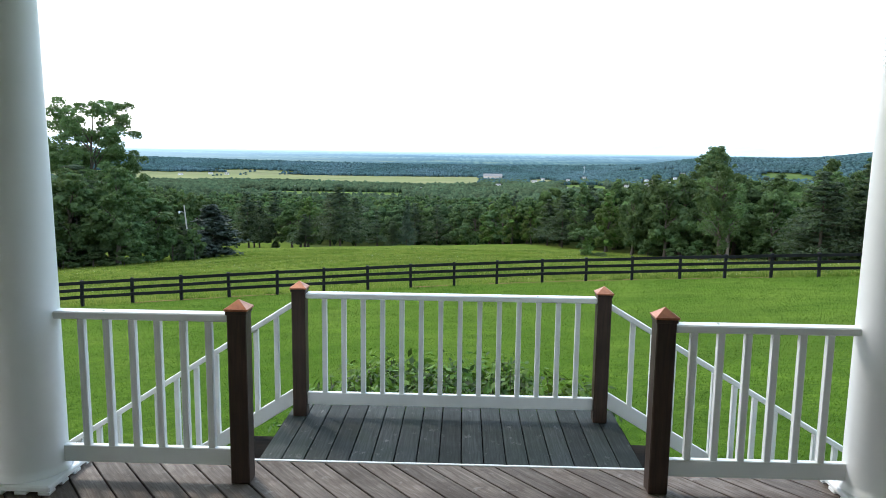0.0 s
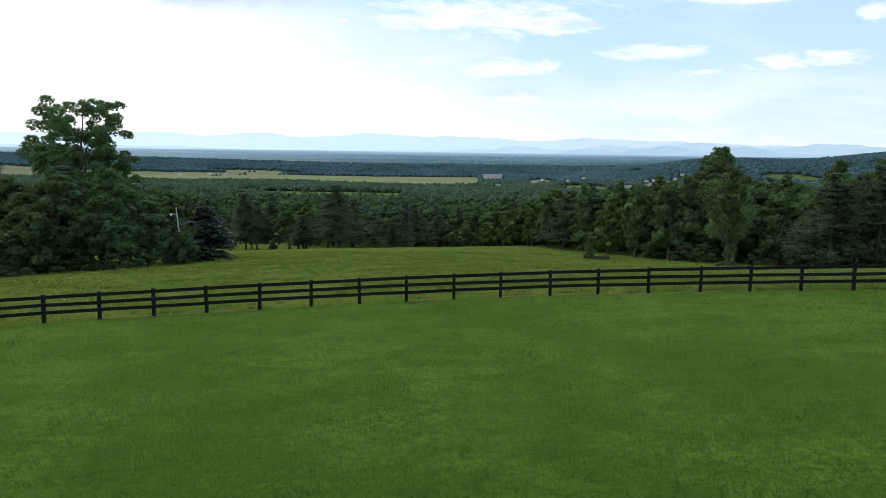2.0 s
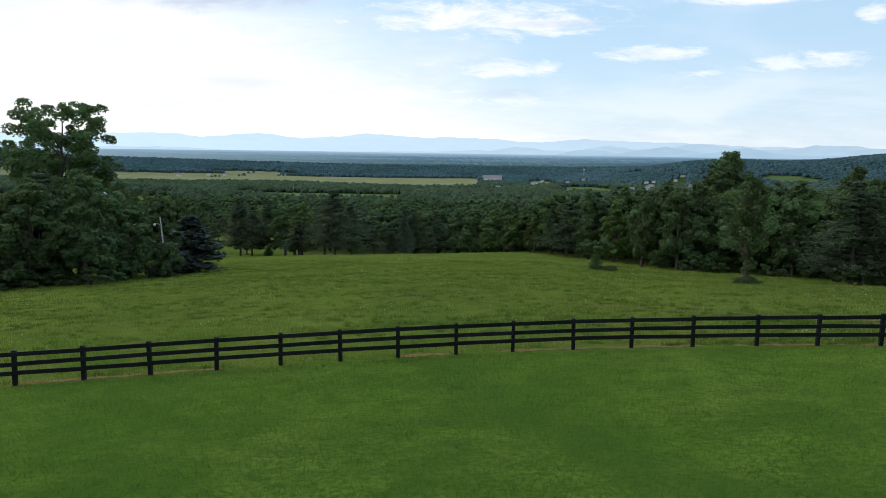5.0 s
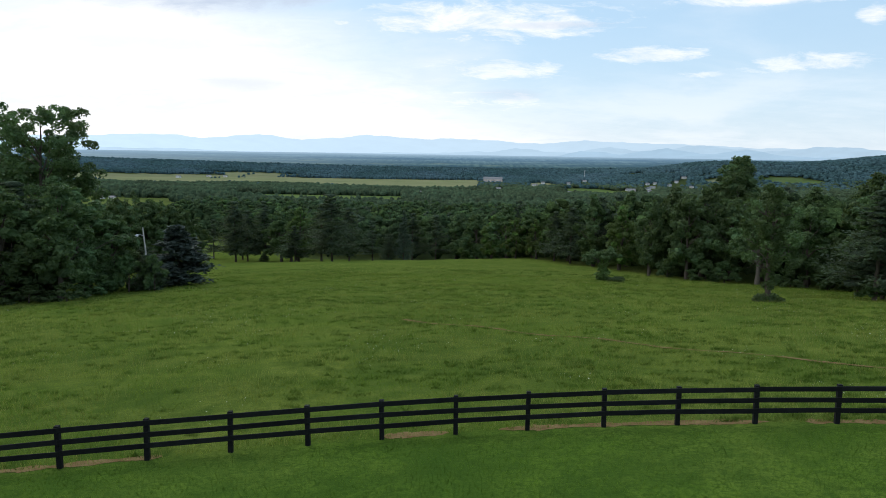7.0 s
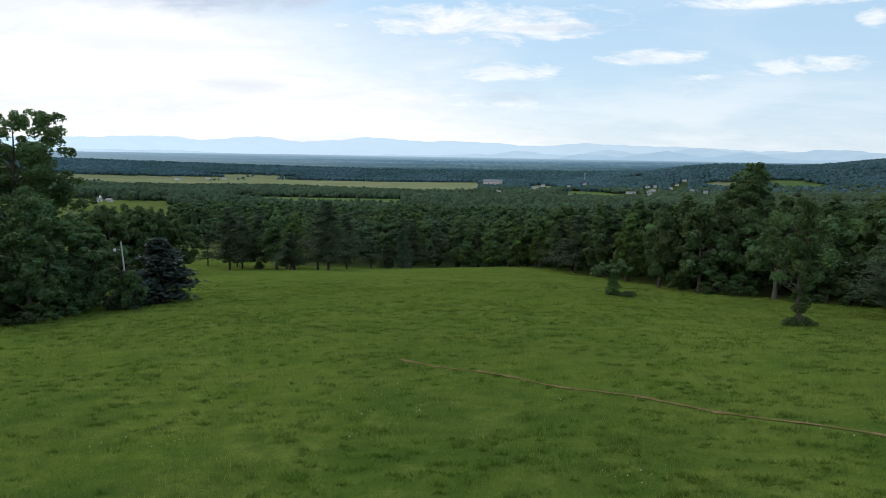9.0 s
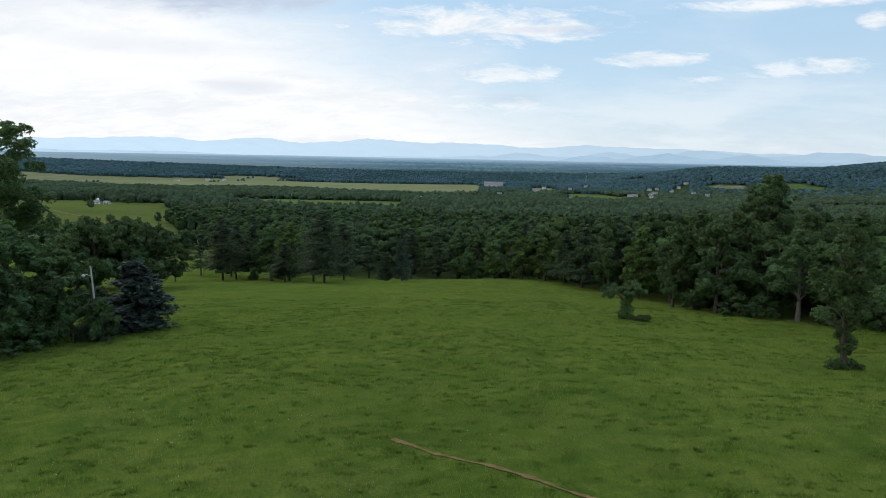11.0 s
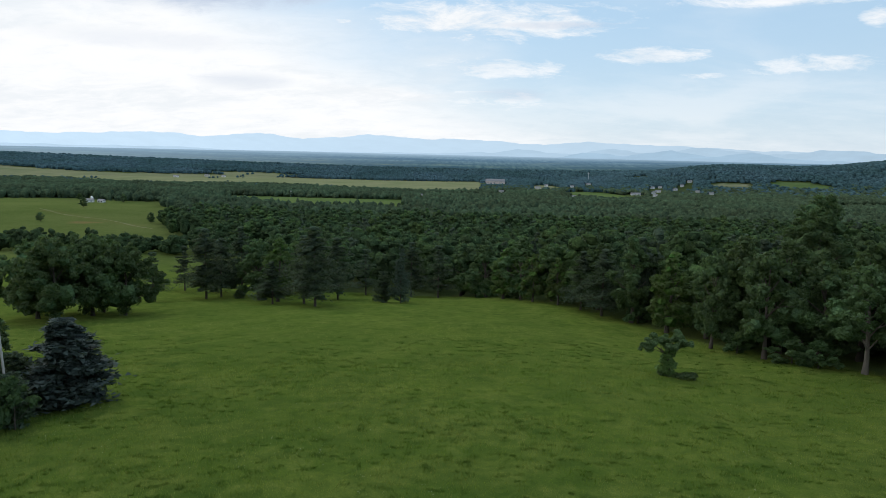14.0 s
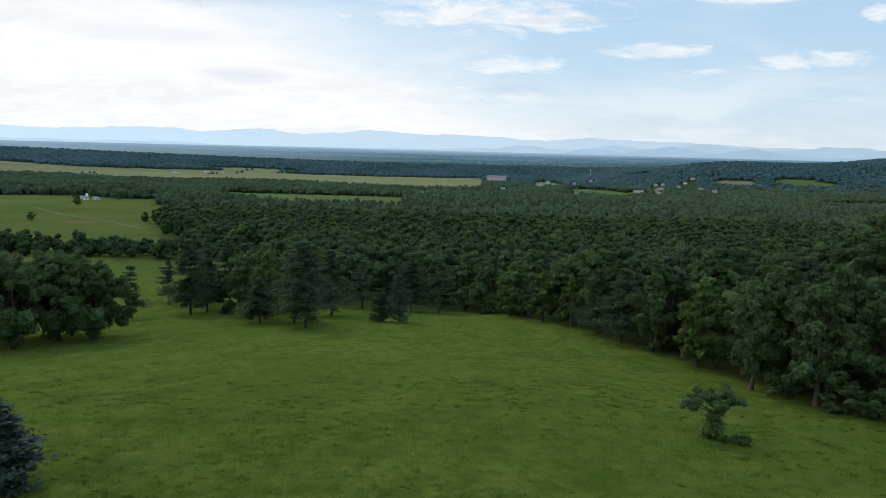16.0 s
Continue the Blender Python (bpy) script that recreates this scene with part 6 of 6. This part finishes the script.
def mast(x, y, tall, width, label):
    ob = tagged(new("mast"), label, "mast")
    v, f = tube([(0, 0, -1), (0, 0, tall * 0.5), (0, 0, tall)], (width, width * 0.8, width * 0.6), 8)
    part("shaft", mesh_np("shaft", v, f, STEEL, True), ob)
    part("crosspiece", from_bm("crosspiece", box_bm([(-tall * 0.12, -0.3, tall * 0.86, tall * 0.12, 0.3, tall * 0.89)]), STEEL), ob)
    ob.matrix_basis = Matrix.Translation((x, y, float(height(x, y))))


far_house(98, 2480, 64, 24, 7.5, -4, BRICKISH, ROOFING, "long low pale warehouse in the valley", "warehouse", 1)
far_house(-499, 985, 9, 6, 3.2, 12, label="white farmhouse on the hill meadow")
far_house(-486, 990, 8, 6, 2.6, -8, SIDING, ROOFING, "pale barn beside the farmhouse", "barn")
silo(-502, 996, 6.5)
mast(-358, 1505, 13, 0.35, "pale pole standing in the green field")
mast(428, 2590, 34, 0.9, "tall pale mast over the valley woods")
for x, y, long, turn, wall in VALLEY_HOUSES:
    far_house(x, y, long * 0.76, 8.5, 4.0, turn, wall, lift=0.4, label="small pale house among the valley trees")


# ---- grass ----
def blades(rng, x, y, tall, wide, lean=0.35):
    """One bent blade of grass at each place."""
    n = len(x)
    z = height(x, y)
    a = rng.uniform(0, 2 * np.pi, n)
    b = rng.uniform(0, 2 * np.pi, n)
    foot = np.stack([x, y, z - 0.01], -1)
    side = np.stack([np.cos(a), np.sin(a), 0 * a], -1) * wide[:, None] / 2
    tip = foot + np.stack([np.cos(b) * tall * lean, np.sin(b) * tall * lean, tall], -1)
    return np.stack([foot - side, foot + side, tip], 1).reshape(-1, 3), np.arange(3 * n).reshape(-1, 3)


def lawn_blades():
    rng = np.random.default_rng(31)
    n = 185000
    y = 1.9 + 34 * rng.random(n) ** 1.7
    x = rng.uniform(-1, 1, n) * (3.2 + 0.66 * y)
    keep = ~((np.abs(x) < 1.35) & (y < 2.0)) & (y < fence_y(x)) & ~((np.abs(x) < 3.5) & (y < 1.75))
    x, y = x[keep], y[keep]
    grow = np.interp(y, (2, 36), (0.040, 0.080))
    v, f = blades(rng, x, y, grow * rng.uniform(0.6, 1.5, len(x)), grow * 0.30, 0.7)
    tagged(new("grass", mesh_np("grass", v, f, BLADE)), "short mown green lawn grass", "grass", kind="stuff")


def pasture_grass():
    """Uneven grazed grass: a coat of blades, darker rank clumps, seeding stalks and wild flowers."""
    rng = np.random.default_rng(32)

    def scatter(n, reach, bias):
        y = 31.0 + reach * rng.random(n) ** bias
        x = rng.uniform(-1, 1, n) * (14 + 0.60 * y)
        keep = (y > fence_y(x) + 0.12) & ~woods(x, y + 3) & ((np.abs(y - path_y(x)) > 0.42) | (x < -5) | (x > 24))
        return x[keep], y[keep]

    x, y = scatter(190000, 125, 1.7)
    grow = np.interp(y, (36, 150), (0.11, 0.26)) * (0.6 + 0.8 * vnoise(x / 2.1, y / 2.1, 5))
    v, f = blades(rng, x, y, grow * rng.uniform(0.6, 1.5, len(x)), grow * 0.24, 0.6)
    tagged(new("grass", mesh_np("grass", v, f, BLADE_PASTURE)), "grazed yellow-green pasture grass", "grass", kind="stuff")
    tx, ty = scatter(21000, 150, 1.7)
    keep = 0.5 * vnoise(tx / 6.0, ty / 6.0, 1) + 0.5 * vnoise(tx / 19, ty / 19, 2) + 0.26 * rng.normal(size=len(tx)) > 0.62
    tx, ty = tx[keep], ty[keep]
    each = 30
    spread = rng.uniform(0.10, 0.30, (len(tx), 1)) * np.interp(ty, (40, 200), (0.8, 1.5))[:, None]
    x = (tx[:, None] + rng.normal(size=(len(tx), each)) * spread * 1.25).ravel()
    y = (ty[:, None] + rng.normal(size=(len(tx), each)) * spread * 0.8).ravel()
    keep = (y > fence_y(x) + 0.2) & ((np.abs(y - path_y(x)) > 0.42) | (x < -5) | (x > 24))
    x, y = x[keep], y[keep]
    grow = np.interp(y, (36, 200), (0.15, 0.22))
    v, f = blades(rng, x, y, grow * rng.uniform(0.5, 1.4, len(x)), grow * 0.34, 0.9)
    tagged(new("grass", mesh_np("grass", v, f, BLADE_DARK)), "dark rank tussocks of pasture grass", "grass", kind="stuff")
    x, y = scatter(120000, 170, 1.25)
    keep = vnoise(x / 3.3, y / 3.3, 8) + 0.4 * vnoise(x / 14, y / 14, 9) > 0.5
    x, y = x[keep], y[keep]
    v, f = blades(rng, x, y, rng.uniform(0.2, 0.5, len(x)), np.interp(y, (40, 160), (0.016, 0.034)), 0.4)
    tagged(new("grass", mesh_np("grass", v, f, STRAW)), "pale seeding grass stalks in the pasture", "grass", kind="stuff")
    fx, fy = scatter(16000, 110, 1.3)
    keep = vnoise(fx / 5, fy / 5, 11) + 0.25 * vnoise(fx / 1.3, fy / 1.3, 12) > 0.84
    fx, fy = fx[keep], fy[keep]
    at = np.stack([fx, fy, height(fx, fy) + rng.uniform(0.2, 0.4, len(fx))], -1)
    v, f = cards(rng, at, np.array([0, 0, 1.0]) + 0.4 * rng.normal(size=(len(fx), 3)), 0.030)
    tagged(new("flowers", mesh_np("flowers", v, f, FLOWER)), "small white wild flowers scattered in the pasture", "flowers", kind="stuff")


lawn_blades()
pasture_grass()
porch_boards()
landing_boards()
